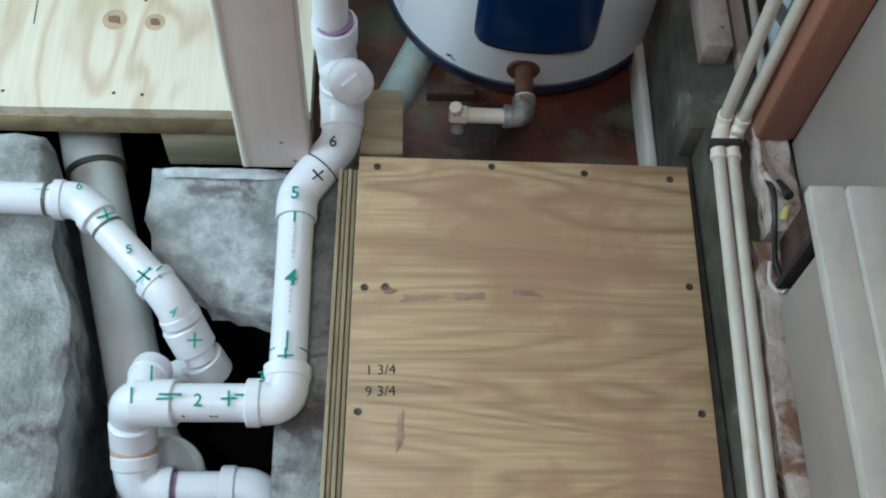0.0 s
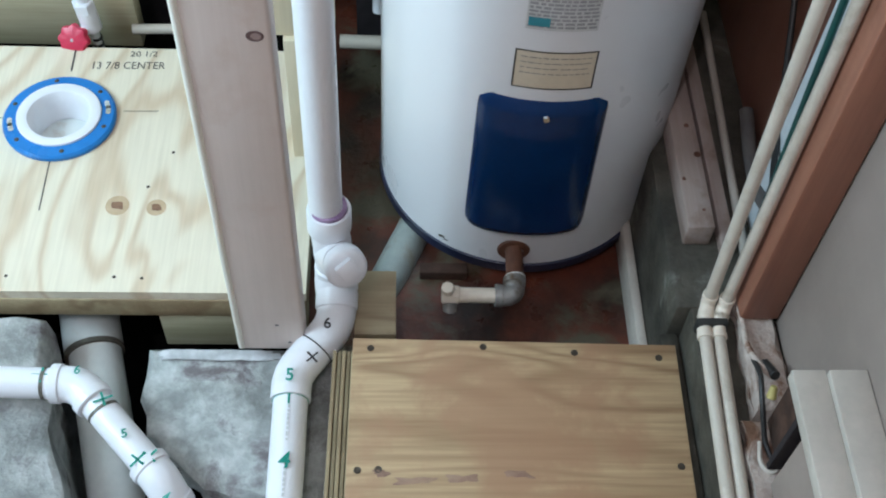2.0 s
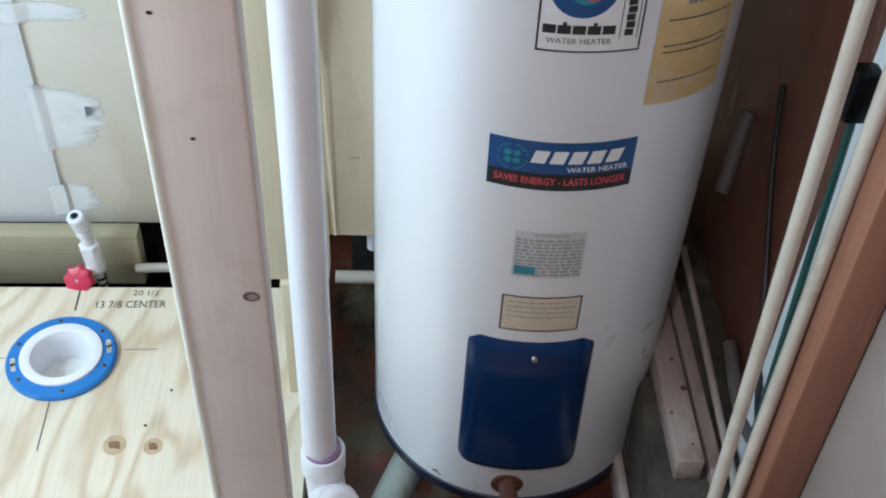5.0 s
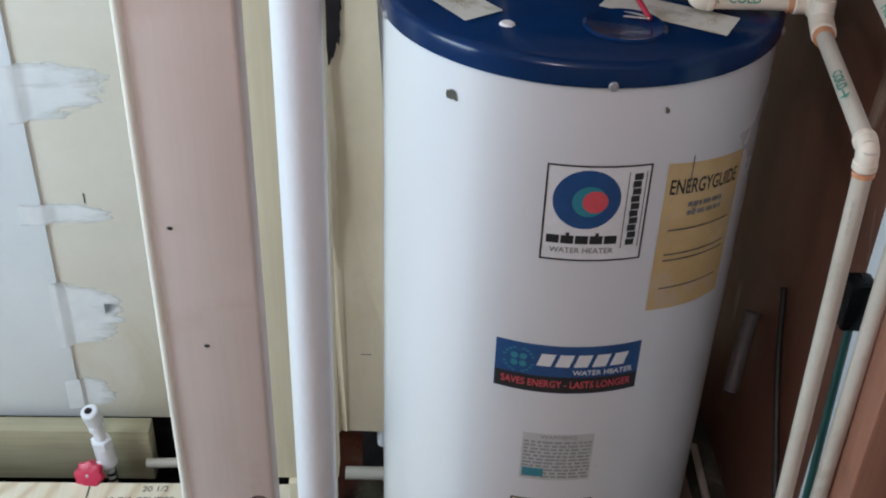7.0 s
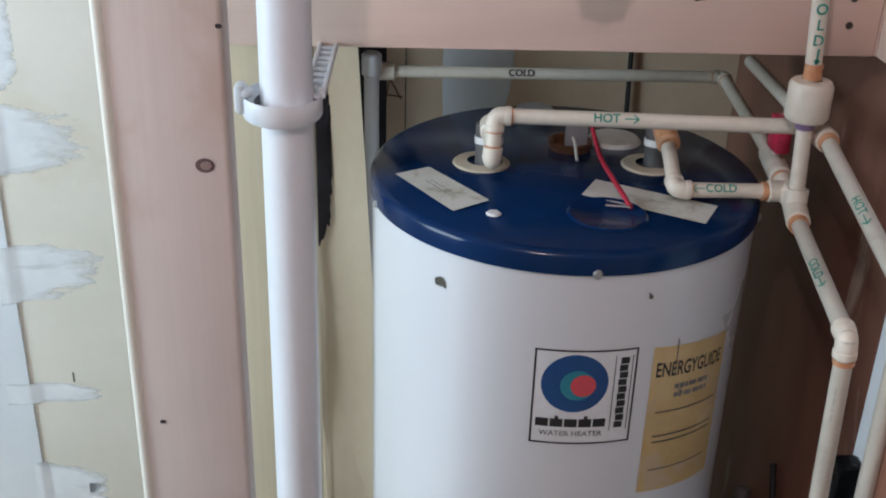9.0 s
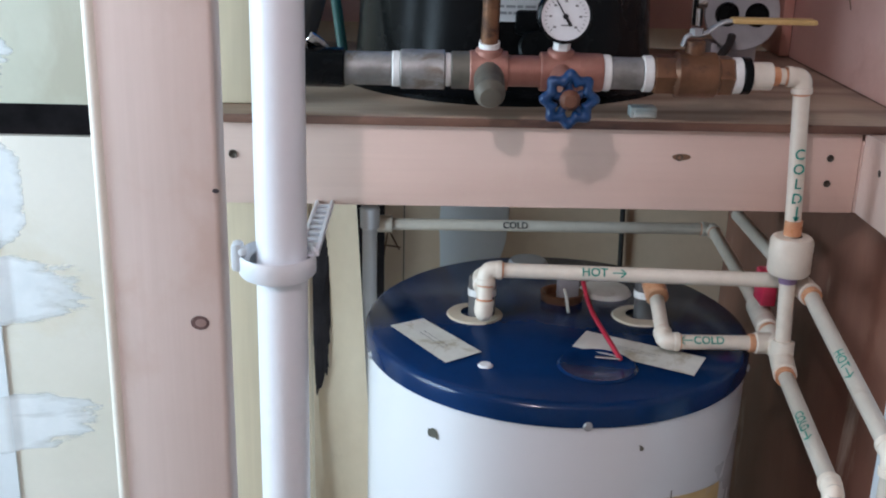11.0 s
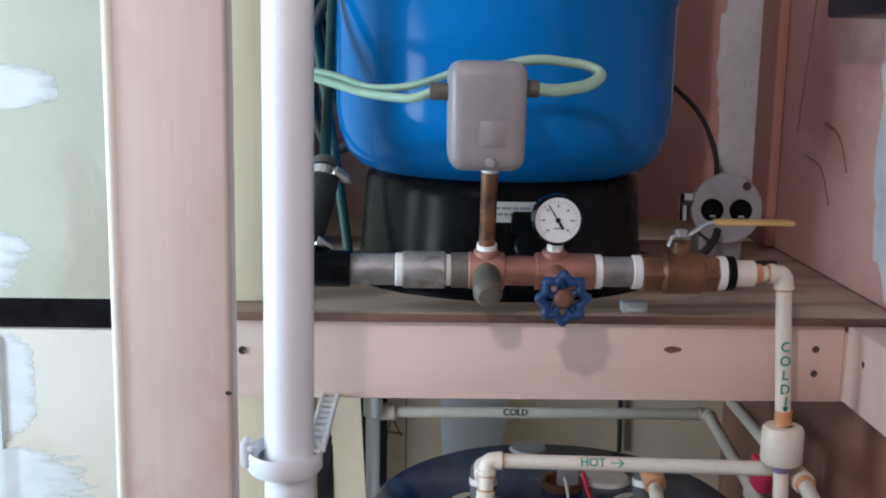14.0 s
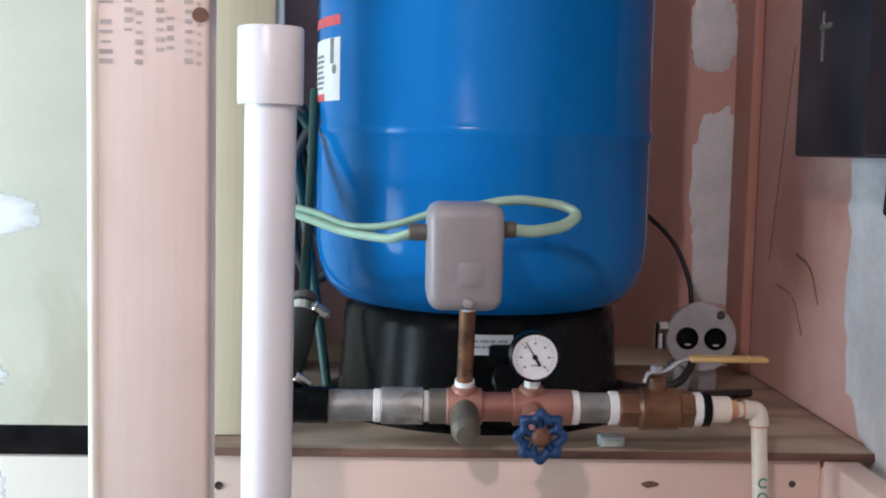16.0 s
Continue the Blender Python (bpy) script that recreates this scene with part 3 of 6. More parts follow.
single("wall_right_lower", box(0.540, 0.5745, 0.955, 1.699, 0.1585, 1.20, 0.001), RED_WALL, "red-brown panelling beside the water heater", "wall", kind=S)
# Unseen walls and ceiling, added to close the room and reflect the lamp.
single("wall_left", join(box(-1.9, -1.8, -1.9, 1.9, -0.40, 0.95, 0), box(-1.9, -1.8, -1.9, 1.9, 1.95, 2.40, 0), box(-1.9, -1.8, -1.9, 0.15, 0.95, 1.95, 0), box(-1.9, -1.8, 1.10, 1.9, 0.95, 1.95, 0)), ROOM, "unseen plain wall with a window opening, added to close the room", "wall", kind=S)
single("wall_front", box(-1.8, 0.575, -1.9, -1.8, -0.40, 2.40, 0), ROOM, "unseen plain wall, added to close the room and bounce light", "wall", kind=S)
single("ceiling", box(-1.9, 0.70, -1.9, 1.9, 2.40, 2.50, 0), CEIL, "unseen plain pale ceiling, added to bounce light", "ceiling", kind=S)

# drywall to the left, in two sheets with a slot between them
single("wall_drywall_lower", box(-1.8, -0.125, 1.56, 1.573, 0.075, 1.178, 0.001), DRYWALL, "bare cream drywall sheet with joint compound", "wall", kind=S)
single("wall_drywall_upper", box(-1.8, -0.125, 1.56, 1.573, 1.224, 2.40, 0.001), GREEN_BOARD, "bare greenish cream drywall sheet", "wall", kind=S)
# Sheet closing the slot; the shade of the cavity is in its colour.
single("wall_cavity", box(-1.8, -0.17, 1.66, 1.76, -0.40, 2.40, 0), VOID_SHADE, "backing sheet behind the drywall slot, coloured dark for cavity shade", "wall", kind=S)
# White sheet; the window's bluish glare is part of its colour.
single("wall_drywall_white", box(-1.8, -0.566, 1.5545, 1.5592, 0.08, 1.172, 0.001), PAPER_BLUE, "white painted drywall sheet, tinted blue for window glare", "wall", kind=S)

# right side: stud, panel and ledge boards
single("stud_brown", box(0.452, 0.5025, 0.797, 0.845, 0.200, 2.40, 0.004), REDWOOD, "red-brown stained upright stud on the curb", "stud", kind=S)
single("wall_panel", box(0.503, 0.515, -0.6, 0.800, 0.19, 2.40, 0.001), PINK_PANEL, "grey-pink smooth wall panel", "wall", kind=S)

# ---- water heater ----
HX, HY, HR, HB, HT = 0.211, 1.256, 0.2245, -0.035, 1.040
heater = thing("water_heater", (HX, HY, -0.06), "white enamel water heater with navy blue top and access panel", "water heater")
part("body", lathe([(HR - 0.02, HB + 0.012), (HR, HB + 0.014), (HR, 1.016)], (HX, HY, 0), (0, 0, 1), 96), ENAMEL, heater)
part("base_band", lathe([(HR - 0.02, HB), (HR + 0.002, HB), (HR + 0.003, HB + 0.004), (HR + 0.003, HB + 0.020), (HR - 0.001, HB + 0.022)], (HX, HY, 0), (0, 0, 1), 96), NAVY, heater, "dark navy base band")
for k in range(3):
    a = 2.1 * k + 0.4
    part("foot", rod((HX + 0.17 * math.sin(a), HY - 0.17 * math.cos(a), -0.06), (HX + 0.17 * math.sin(a), HY - 0.17 * math.cos(a), HB + 0.004), 0.02, 14), NAVY, heater)
cap = part("top_cap", lathe([(HR + 0.0005, 1.014), (HR + 0.003, 1.014), (HR + 0.003, 1.032), (HR + 0.001, 1.036), (HR - 0.005, 1.040), (0.0, 1.041)], (HX, HY, 0), (0, 0, 1), 96), BLUE_CAP, heater, "glossy navy blue steel top")


def on_tank(a0, z0, shear=0.0, lift=0.0006, r=HR, cx=HX, cy=HY):
    def fn(u, v):
        a = a0 + u / r
        return Vector((cx + (r + lift) * math.sin(a), cy - (r + lift) * math.cos(a), z0 + v + shear * u))
    return fn


def bars(parent, fn, rows, w, h, thick, material, seed, gap=0.12):
    """Rows of unreadable print as short bars."""
    rnd = random.Random(seed)
    out = []
    for i in range(rows):
        v = h / 2 - h * (i + 0.5) / rows
        u = -w / 2
        while u < w / 2 - 0.002:
            ln = min(rnd.uniform(0.004, 0.013), w / 2 - u)
            out.append(patch(ln, thick, 2, 1, u + ln / 2, v))
            u += ln + rnd.uniform(0.001, 0.003)
    part("print", mapped(join(*out), fn), material, parent, smooth=0)


# maker's label: roundel, plain blocks for the maker's name
L = part("label", mapped(patch(0.113, 0.121, 14, 2), on_tank(0.025, 0.866)), WHITE_PAPER, heater, "white square label with a blue roundel")
part("border", mapped(frame_bm(0.111, 0.119, 0.0022), on_tank(0.025, 0.866, lift=0.0009)), INK, L, smooth=0)
part("roundel", mapped(disc(0.036, -0.011, 0.018), on_tank(0.025, 0.866, lift=0.0009)), LABEL_BLUE, L, smooth=0)
part("crescent", mapped(disc(0.0185, -0.008, 0.016), on_tank(0.025, 0.866, lift=0.0012)), LABEL_TEAL, L, smooth=0)
part("red_dot", mapped(disc(0.0135, -0.002, 0.016), on_tank(0.025, 0.866, lift=0.0015)), LABEL_RED, L, smooth=0)
name_blocks = [patch(0.0138, 0.0105, 2, 1, -0.043 + 0.0155 * k, -0.032) for k in range(5)] + [patch(0.004, 0.014, 1, 1, -0.0275, -0.030), patch(0.004, 0.014, 1, 1, 0.004, -0.030)]
part("name_shape", mapped(join(*name_blocks), on_tank(0.025, 0.866, lift=0.0009)), INK, L, smooth=0)
part("lettering", mapped(text_bm("WATER HEATER", 0.0068), lambda u, v: on_tank(0.025, 0.866, lift=0.0009)(u * 1.0 - 0.011, v - 0.046)), GREY_INK, L, smooth=0)
part("side_print", mapped(join(*[patch(0.0095, 0.0080, 1, 1, 0.0405 + 0.0008 * (k % 2), -0.036 + 0.0090 * k) for k in range(10)], patch(0.0010, 0.094, 1, 1, 0.031, 0.004), patch(0.0010, 0.094, 1, 1, 0.050, 0.004)), on_tank(0.025, 0.866, lift=0.0009)), INK, L, smooth=0)

# energy label
E1 = on_tank(0.63, 0.816, -0.15)
L = part("energy_label", mapped(patch(0.123, 0.192, 14, 2), E1), YELLOW_PAPER, heater, "faded yellow energy label with black lines")
E2 = on_tank(0.63, 0.816, -0.15, lift=0.001)
part("lettering", mapped(text_bm("ENERGYGUIDE", 0.0185), lambda u, v: E2(u * 0.64 - 0.002, v + 0.066)), INK, L, smooth=0)
part("number_print", mapped(text_bm("$", 0.012), lambda u, v: E2(u - 0.018, v + 0.036)), GREY_INK, L, smooth=0)
part("pointer", mapped(patch(0.0016, 0.045, 1, 2), lambda u, v: E2(u - 0.030, v + 0.082)), BRONZE, L, smooth=0)
part("rule", mapped(join(patch(0.100, 0.0022, 10, 1, 0.0, 0.012), patch(0.100, 0.0022, 10, 1, 0.0, -0.020), patch(0.100, 0.0022, 10, 1, 0.0, -0.028), patch(0.095, 0.0018, 10, 1, -0.002, -0.066)), E2), BRONZE, L, smooth=0)
bars(L, lambda u, v: E2(u, v + 0.038), 2, 0.055, 0.022, 0.006, GREY_INK, 4)

# blue product label
T1 = on_tank(-0.018, 0.651)
L = part("product_label", mapped(patch(0.172, 0.071, 16, 2), T1), LABEL_BLUE, heater, "blue and black product label with white print")
T2 = on_tank(-0.018, 0.651, lift=0.0009)
T3 = on_tank(-0.018, 0.651, lift=0.0013)
part("lower_band", mapped(patch(0.170, 0.024, 16, 1, 0, -0.0225), T2), INK, L, smooth=0)
white = []
for k in range(5):
    w = patch(0.0165, 0.018, 2, 1, -0.026 + 0.0215 * k, 0.014)
    for v in w.verts:
        v.co.x += (v.co.y - 0.014) * 0.3
    white.append(w)
part("name_shape", mapped(join(*white), T2), WHITE_PAPER, L, smooth=0)
part("lettering", mapped(text_bm("WATER HEATER", 0.0075), lambda u, v: T2(u * 0.95 + 0.042, v - 0.004)), WHITE_PAPER, L, smooth=0)
part("slogan", mapped(text_bm("SAVES ENERGY - LASTS LONGER", 0.0105), lambda u, v: T3(u * 0.74, v - 0.022)), LABEL_RED, L, smooth=0)
swirl = []
for k in range(4):
    a = math.pi / 4 + k * math.pi / 2
    swirl.append(disc(0.0045, -0.058 + 0.0075 * math.cos(a), 0.010 + 0.0075 * math.sin(a), 12))
for k in range(20):
    if k % 5:
        a = k * math.pi / 10
        swirl.append(patch(0.004, 0.0018, 1, 1, -0.058 + 0.0175 * math.cos(a), 0.010 + 0.0175 * math.sin(a)))
part("swirl", mapped(join(*swirl), T2), LABEL_TEAL, L, smooth=0)

W1 = on_tank(-0.022, 0.510)
L = part("warning_label", mapped(patch(0.088, 0.078, 8, 2), W1), DIM_PAPER, heater, "small translucent label of grey print")
W2 = on_tank(-0.022, 0.510, lift=0.0009)
bars(L, lambda u, v: W2(u, v - 0.004), 11, 0.084, 0.064, 0.0036, DIM_INK, 8)
part("heading", mapped(text_bm("WARNING", 0.0055), lambda u, v: W2(u * 1.2, v + 0.034)), DIM_INK, L, smooth=0)
part("mark", mapped(patch(0.026, 0.014, 2, 1, -0.028, -0.026), on_tank(-0.022, 0.510, lift=0.0012)), LABEL_TEAL, L, smooth=0)
P1 = on_tank(-0.022, 0.404)
L = part("rating_label", mapped(patch(0.104, 0.065, 10, 2), P1), BUFF, heater, "buff rating label with a dark border")
part("border", mapped(frame_bm(0.104, 0.065, 0.002), on_tank(-0.022, 0.404, lift=0.0009)), INK, L, smooth=0)
bars(L, lambda u, v: on_tank(-0.022, 0.404, lift=0.0009)(u, v + 0.008), 4, 0.088, 0.036, 0.0014, GREY_INK, 12)


def access_panel():
    """A pressed cover that stands proud of the tank, with a scooped top and rounded foot."""
    bm = bmesh.new()
    nu, nv, w0, w1, h = 22, 26, 0.174, 0.181, 0.284
    grid = []
    for i in range(nu + 1):
        row = []
        for j in range(nv + 1):
            s, t = i / nu * 2 - 1, j / nv
            w = (w1 + (w0 - w1) * t) / 2
            rc = 0.020
            v = t * h
            e = max(0.0, rc - v, rc - (h - v)) / rc
            inset = rc * (1 - math.sqrt(max(0.0, 1 - min(1, e) ** 2))) * 0.8
            u = s * (w - inset)
            lift = 0.014 * (1 - abs(s) ** 9) * min(1, min(v, h - v) / 0.012) + 0.001
            if v > h - 0.05:
                lift -= 0.003 * math.sin(min(1, (v - (h - 0.05)) / 0.02) * math.pi / 2) * (1 - abs(s) ** 6)
            row.append(bm.verts.new(on_tank(-0.046, 0.067, lift=lift)(u, v)))
        grid.append(row)
    for i in range(nu):
        for j in range(nv):
            bm.faces.new((grid[i][j], grid[i + 1][j], grid[i + 1][j + 1], grid[i][j + 1]))
    return bm


P = part("access_panel", access_panel(), BLUE_CAP, heater, "navy blue pressed steel access panel", 60)
c = on_tank(-0.03, 0.330, lift=0.0125)(0, 0)
part("screw", lathe([(0.0, 0.003), (0.004, 0.003), (0.005, 0.0)], c, (-0.03, -1, 0), 14), CHROME, P)
part("scuff", mapped(smear(3, 0.012, 0.013, lambda u, v, w: Vector((u, v, w)), 0.0, 16), on_tank(-0.72, 0.975, lift=0.0008)), BRONZE, heater, "small brown chip in the enamel")
for k, (a, z, w, h, m) in enumerate(((0.30, 0.985, 0.005, 0.006, BRONZE), (-0.607, 0.002, 0.010, 0.006, BRONZE), (-0.575, -0.002, 0.008, 0.003, BRONZE))):
    part("scuff", mapped(smear(30 + k, w, h, lambda u, v, t: Vector((u, v, t)), 0.0, 14), on_tank(a, z, lift=0.0008)), m, heater)
for a, z in ((0.03, 1.016), (-1.30, 1.016), (1.2, 1.016)):
    q = on_tank(a, z, lift=0.003)(0, 0)
    part("screw", lathe([(0.0, 0.003), (0.004, 0.002), (0.0052, 0.0)], q, (math.sin(a), -math.cos(a), 0), 14), PLATED, heater)

# fittings on the top
TOPZ = 1.0415
for name, x, y in (("hot_nipple", 0.122, 1.262), ("cold_nipple", 0.322, 1.262)):
    n = part(name, rod((x, y, 1.038), (x, y + 0.004, 1.090), 0.0160, 20, 0.002), CONDUIT, heater, "dull grey steel nipple")
    part("escutcheon", lathe([(0.034, 0.0), (0.032, 0.0020), (0.017, 0.0030)], (x - 0.008, y + 0.002, TOPZ - 0.0008), (0, 0, 1), 32), BUFF, n)
    part("tape", rod((x, y + 0.002, 1.066), (x, y + 0.003, 1.074), 0.0172, 20), TAPE, n)


def top_label(corners, seed):
    bm = bmesh.new()
    vs = [bm.verts.new((x, y, TOPZ + 0.0008)) for x, y in corners]
    bm.faces.new(vs)
    L = part("label", bm, PAPER, heater, "dusty stained paper label on the top", 0)
    mid = (Vector((*corners[1], TOPZ + 0.0014)) + Vector((*corners[3], TOPZ + 0.0014))) / 2
    bars(L, flat_map(mid, corners_dir(corners), corners_dir(corners, True)), 2, 0.05, 0.012, 0.0011, GREY_INK, seed)


def corners_dir(c, side=False):
    if side:
        return (c[1][0] - c[0][0], c[1][1] - c[0][1], 0)
    return (c[3][0] - c[0][0], c[3][1] - c[0][1], 0)


top_label([(0.013, 1.222), (0.052, 1.245), (0.116, 1.151), (0.075, 1.121)], 1)
top_label([(0.219, 1.169), (0.242, 1.214), (0.365, 1.143), (0.340, 1.096)], 2)
part("plug", lathe([(0.0, 0.0022), (0.0065, 0.0020), (0.0085, 0.0)], (0.118, 1.119, TOPZ - 0.001), (0, 0, 1), 20), WHITE_PAPER, heater, "small white plug")
part("plug", lathe([(0.0, 0.005), (0.024, 0.004), (0.027, 0.0)], (0.197, 1.452, TOPZ - 0.001), (0, 0, 1), 28), PLATED, heater)
part("plug", lathe([(0.0, 0.006), (0.030, 0.005), (0.034, 0.0)], (0.285, 1.345, TOPZ - 0.001), (0, 0, 1), 28), PAPER, heater)
part("wiring_dish", lathe([(0.044, 0.0), (0.041, 0.0022), (0.036, 0.0016), (0.033, 0.0002), (0.0, 0.0001)], (0.240, 1.120, TOPZ - 0.0004), (0, 0, 1), 36), BLUE_CAP, heater, "shallow navy wiring recess")
J = part("wiring_hole", lathe([(0.026, 0.0), (0.027, 0.010), (0.024, 0.011), (0.021, 0.009), (0.020, 0.001), (0.0, 0.001)], (0.226, 1.318, TOPZ - 0.001), (0, 0, 1), 28), BRASS, heater, "brown rusted wiring opening")
part("terminal_block", box(0.218, 0.244, 1.300, 1.312, 1.046, 1.085, 0.001), PLATED, J)
part("red_wire", sweep(fillet([(0.240, 1.300, 1.078), (0.243, 1.285, 1.088), (0.247, 1.235, 1.062), (0.262, 1.150, 1.050), (0.266, 1.128, 1.046)], 0.03, 8), 0.0028, 10), WIRE_RED, heater, "red insulated wire")
part("white_wire", sweep(fillet([(0.226, 1.300, 1.060), (0.227, 1.288, 1.058), (0.228, 1.268, 1.043)], 0.01, 5), 0.002, 8), PAPER, heater)
part("wire_end", sweep([(0.266, 1.128, 1.046), (0.240, 1.135, 1.045)], 0.0017, 8), CHROME, heater)

# drain
d = part("drain_nipple", rod((0.192, 1.055, 0.022), (0.190, 0.968, 0.024), 0.0135, 20), RUSTY_PIPE, heater, "rust-brown drain nipple")
part("rust_ring", lathe([(0.026, 0.0), (0.024, 0.003), (0.014, 0.004)], (0.192, 1.034, 0.020), (0, -1, 0), 24), RUSTY_PIPE, d)
part("drain_elbow", elbow_bm((0.188, 0.945, 0.026), (0.02, 1, 0), (-1, 0, 0.02), 0.0135, 0.030), GALV, heater, "grey drain elbow")
part("drain_tape", rod((0.190, 0.972, 0.024), (0.190, 0.979, 0.024), 0.0162, 18), TAPE, heater)
part("drain_pipe", rod((0.162, 0.945, 0.026), (0.104, 0.945, 0.027), 0.0115, 18), CPVC, heater, "short cream drain pipe")
part("drain_cock", join(rod((0.106, 0.945, 0.027), (0.080, 0.945, 0.028), 0.014, 8, 0.002), rod((0.090, 0.945, 0.026), (0.088, 0.940, 0.051), 0.0075, 14, 0.001), lathe([(0.0, 0.008), (0.009, 0.007), (0.0105, 0.0), (0.0, 0.0)], (0.088, 0.940, 0.050), (-0.2, -0.2, 1), 8)), CPVC, heater, "cream plastic drain cock")
part("cock_outlet", rod((0.094, 0.945, 0.024), (0.092, 0.930, 0.004), 0.0105, 16, 0.002), GALV, heater)

# ---- pressure tank on the shelf ----
shf = thing("shelf_board", (0.2, 1.4, 1.2945), "stained brown plywood shelf carrying the pressure tank", "shelf")
part("board", box(-0.172, 0.572, 1.160, 1.66, 1.2945, 1.304, 0.0015), SHELF, shf)
part("front_edge", box(-0.172, 0.572, 1.1565, 1.1598, 1.2945, 1.3035, 0.001), SHELF_EDGE, shf, "dark worn front edge")
pl = thing("shelf_front_plank", (0.18, 1.185, 1.205), "pinkish pine plank nailed along the shelf front", "plank")
part("board", box(-0.172, 0.513, 1.166, 1.204, 1.205, 1.294, 0.002), PLANK, pl)
for x, z in ((-0.153, 1.259), (0.481, 1.266), (0.481, 1.238), (0.319, 1.264)):
    k = 0.0042 if x < 0.3 else 0.0036
    part("screw", lathe([(0.0, 0.0004), (k * 0.6, 0.0004), (k, 0.0014), (k * 1.1, 0.0)], (x, 1.166, z), (0, -1, 0), 14), SCREW, pl)
part("knot", mapped(disc(0.010, 0, 0, 20, 0.35), flat_map((0.321, 1.1655, 1.2645), (1, 0, 0), (0, 0, 1))), KNOT, pl, smooth=0)
sp = thing("shelf_side_plank", (0.55, 1.0, 1.205), "pinkish pine ledger plank along the side wall", "plank")
part("board", box(0.516, 0.552, 0.60, 1.204, 1.205, 1.294, 0.002), PLANK, sp)
part("screw", lathe([(0.0, 0.0004), (0.003, 0.0004), (0.004, 0.0)], (0.516, 1.12, 1.262), (-1, 0, 0), 12), SCREW, sp)
part("board_end", box(0.5135, 0.5155, 1.166, 1.204, 1.206, 1.285, 0), PLANK, sp)

TX, TY, TR = 0.147, 1.425, 0.215
tank = thing("pressure_tank", (TX, TY, 1.304), "bright blue steel pressure tank on a black plastic base", "tank")
prof = [(0.0, 1.422), (0.10, 1.424), (0.150, 1.431), (0.184, 1.443), (0.203, 1.462), (0.2115, 1.488), (TR, 1.515), (TR, 1.640), (TR + 0.002, 1.644), (TR + 0.0035, 1.650), (TR + 0.002, 1.656), (TR, 1.660), (TR, 1.93), (0.208, 1.965), (0.185, 2.0), (0.13, 2.03), (0.0, 2.045)]
part("shell", lathe(prof, (TX, TY, 0), (0, 0, 1), 96), BLUE_TANK, tank)
base = part("base_ring", lathe([(0.207, 1.304), (0.207, 1.309), (0.196, 1.312), (0.184, 1.322), (0.180, 1.36), (0.177, 1.415), (0.174, 1.430), (0.167, 1.437), (0.155, 1.438), (0.150, 1.428), (0.150, 1.304)], (TX, TY, 0), (0, 0, 1), 80), BLACK_PLASTIC, tank, "black moulded plastic base ring")
B1 = lambda u, v: on_tank(0.0, 1.404, r=0.178, cx=TX, cy=TY, lift=0.003)(u, v)
L = part("base_label", mapped(patch(0.052, 0.024, 8, 1), B1), WHITE_PAPER, tank, "white label with small print")
bars(L, lambda u, v: on_tank(0.0, 1.404, r=0.178, cx=TX, cy=TY, lift=0.0036)(u, v + 0.001), 2, 0.040, 0.014, 0.0028, DIM_INK, 21)
part("air_boss", join(rod((0.170, 1.30, 1.345), (0.168, 1.228, 1.368), 0.020, 18, 0.003), box(0.145, 0.205, 1.236, 1.26, 1.378, 1.405, 0.004)), BLACK_PLASTIC, tank)
K1 = lambda lift: on_tank(-1.27, 1.722, r=TR, cx=TX, cy=TY, lift=lift)
L = part("caution_label", mapped(patch(0.115, 0.075, 10, 2), K1(0.0006)), WHITE_PAPER, tank, "white and red caution label wrapped round the tank")
part("red_band", mapped(patch(0.115, 0.012, 10, 1, 0, 0.058), K1(0.0006)), LABEL_RED, L)
part("red_foot", mapped(patch(0.070, 0.009, 8, 1, -0.0225, -0.033), K1(0.001)), LABEL_RED, L, smooth=0)
part("symbol", mapped(join(patch(0.010, 0.03, 1, 1, 0.036, 0.022), disc(0.006, 0.043, 0.0)), K1(0.001)), GREY_INK, L, smooth=0)
bars(L, lambda u, v: K1(0.001)(u - 0.02, v - 0.002), 7, 0.06, 0.045, 0.003, GREY_INK, 31)

# ---- valve manifold ----
MY, MZ = 1.122, 1.360
man = thing("valve_manifold", (0.15, MY, 1.304), "brass and galvanised valve manifold with gauge and handwheel", "manifold")


def mx(name, x0, x1, r, material, label="", seg=22, bev=0.001):
    return part(name, rod((x0, MY, MZ), (x1, MY, MZ), r, seg, bev), material, man, label)


mx("hose_adapter", -0.078, -0.033, 0.0195, BLACK_PLASTIC, "black plastic hose adapter")
mx("nipple", -0.033, 0.014, 0.0165, GALV)
mx("tape", 0.014, 0.022, 0.0175, TAPE)
mx("coupling", 0.022, 0.066, 0.0195, GALV, "grey steel coupling")
mx("tape", 0.066, 0.072, 0.0165, TAPE)
mx("brass_end", 0.072, 0.098, 0.0185, BRONZE)
t1 = mx("tee", 0.090, 0.128, 0.0195, COPPER, "copper-coloured tee")
mx("nipple", 0.126, 0.165, 0.0155, COPPER)
t2 = mx("tee", 0.160, 0.200, 0.0195, COPPER, "copper-coloured tee")
mx("brass_end", 0.198, 0.222, 0.0190, COPPER)
mx("tape", 0.222, 0.230, 0.0180, TAPE)
mx("nipple", 0.230, 0.262, 0.0160, GALV)
mx("tape", 0.262, 0.272, 0.0180, TAPE)
bv = part("ball_valve", join(rod((0.272, MY, MZ), (0.296, MY, MZ), 0.0205, 6, 0.002), rod((0.292, MY, MZ), (0.338, MY, MZ), 0.0225, 24, 0.004), rod((0.334, MY, MZ), (0.352, MY, MZ), 0.0205, 6, 0.002), rod((0.313, MY, MZ), (0.313, MY, MZ + 0.034), 0.010, 14, 0.001)), BRASS, man, "tarnished brass ball valve")
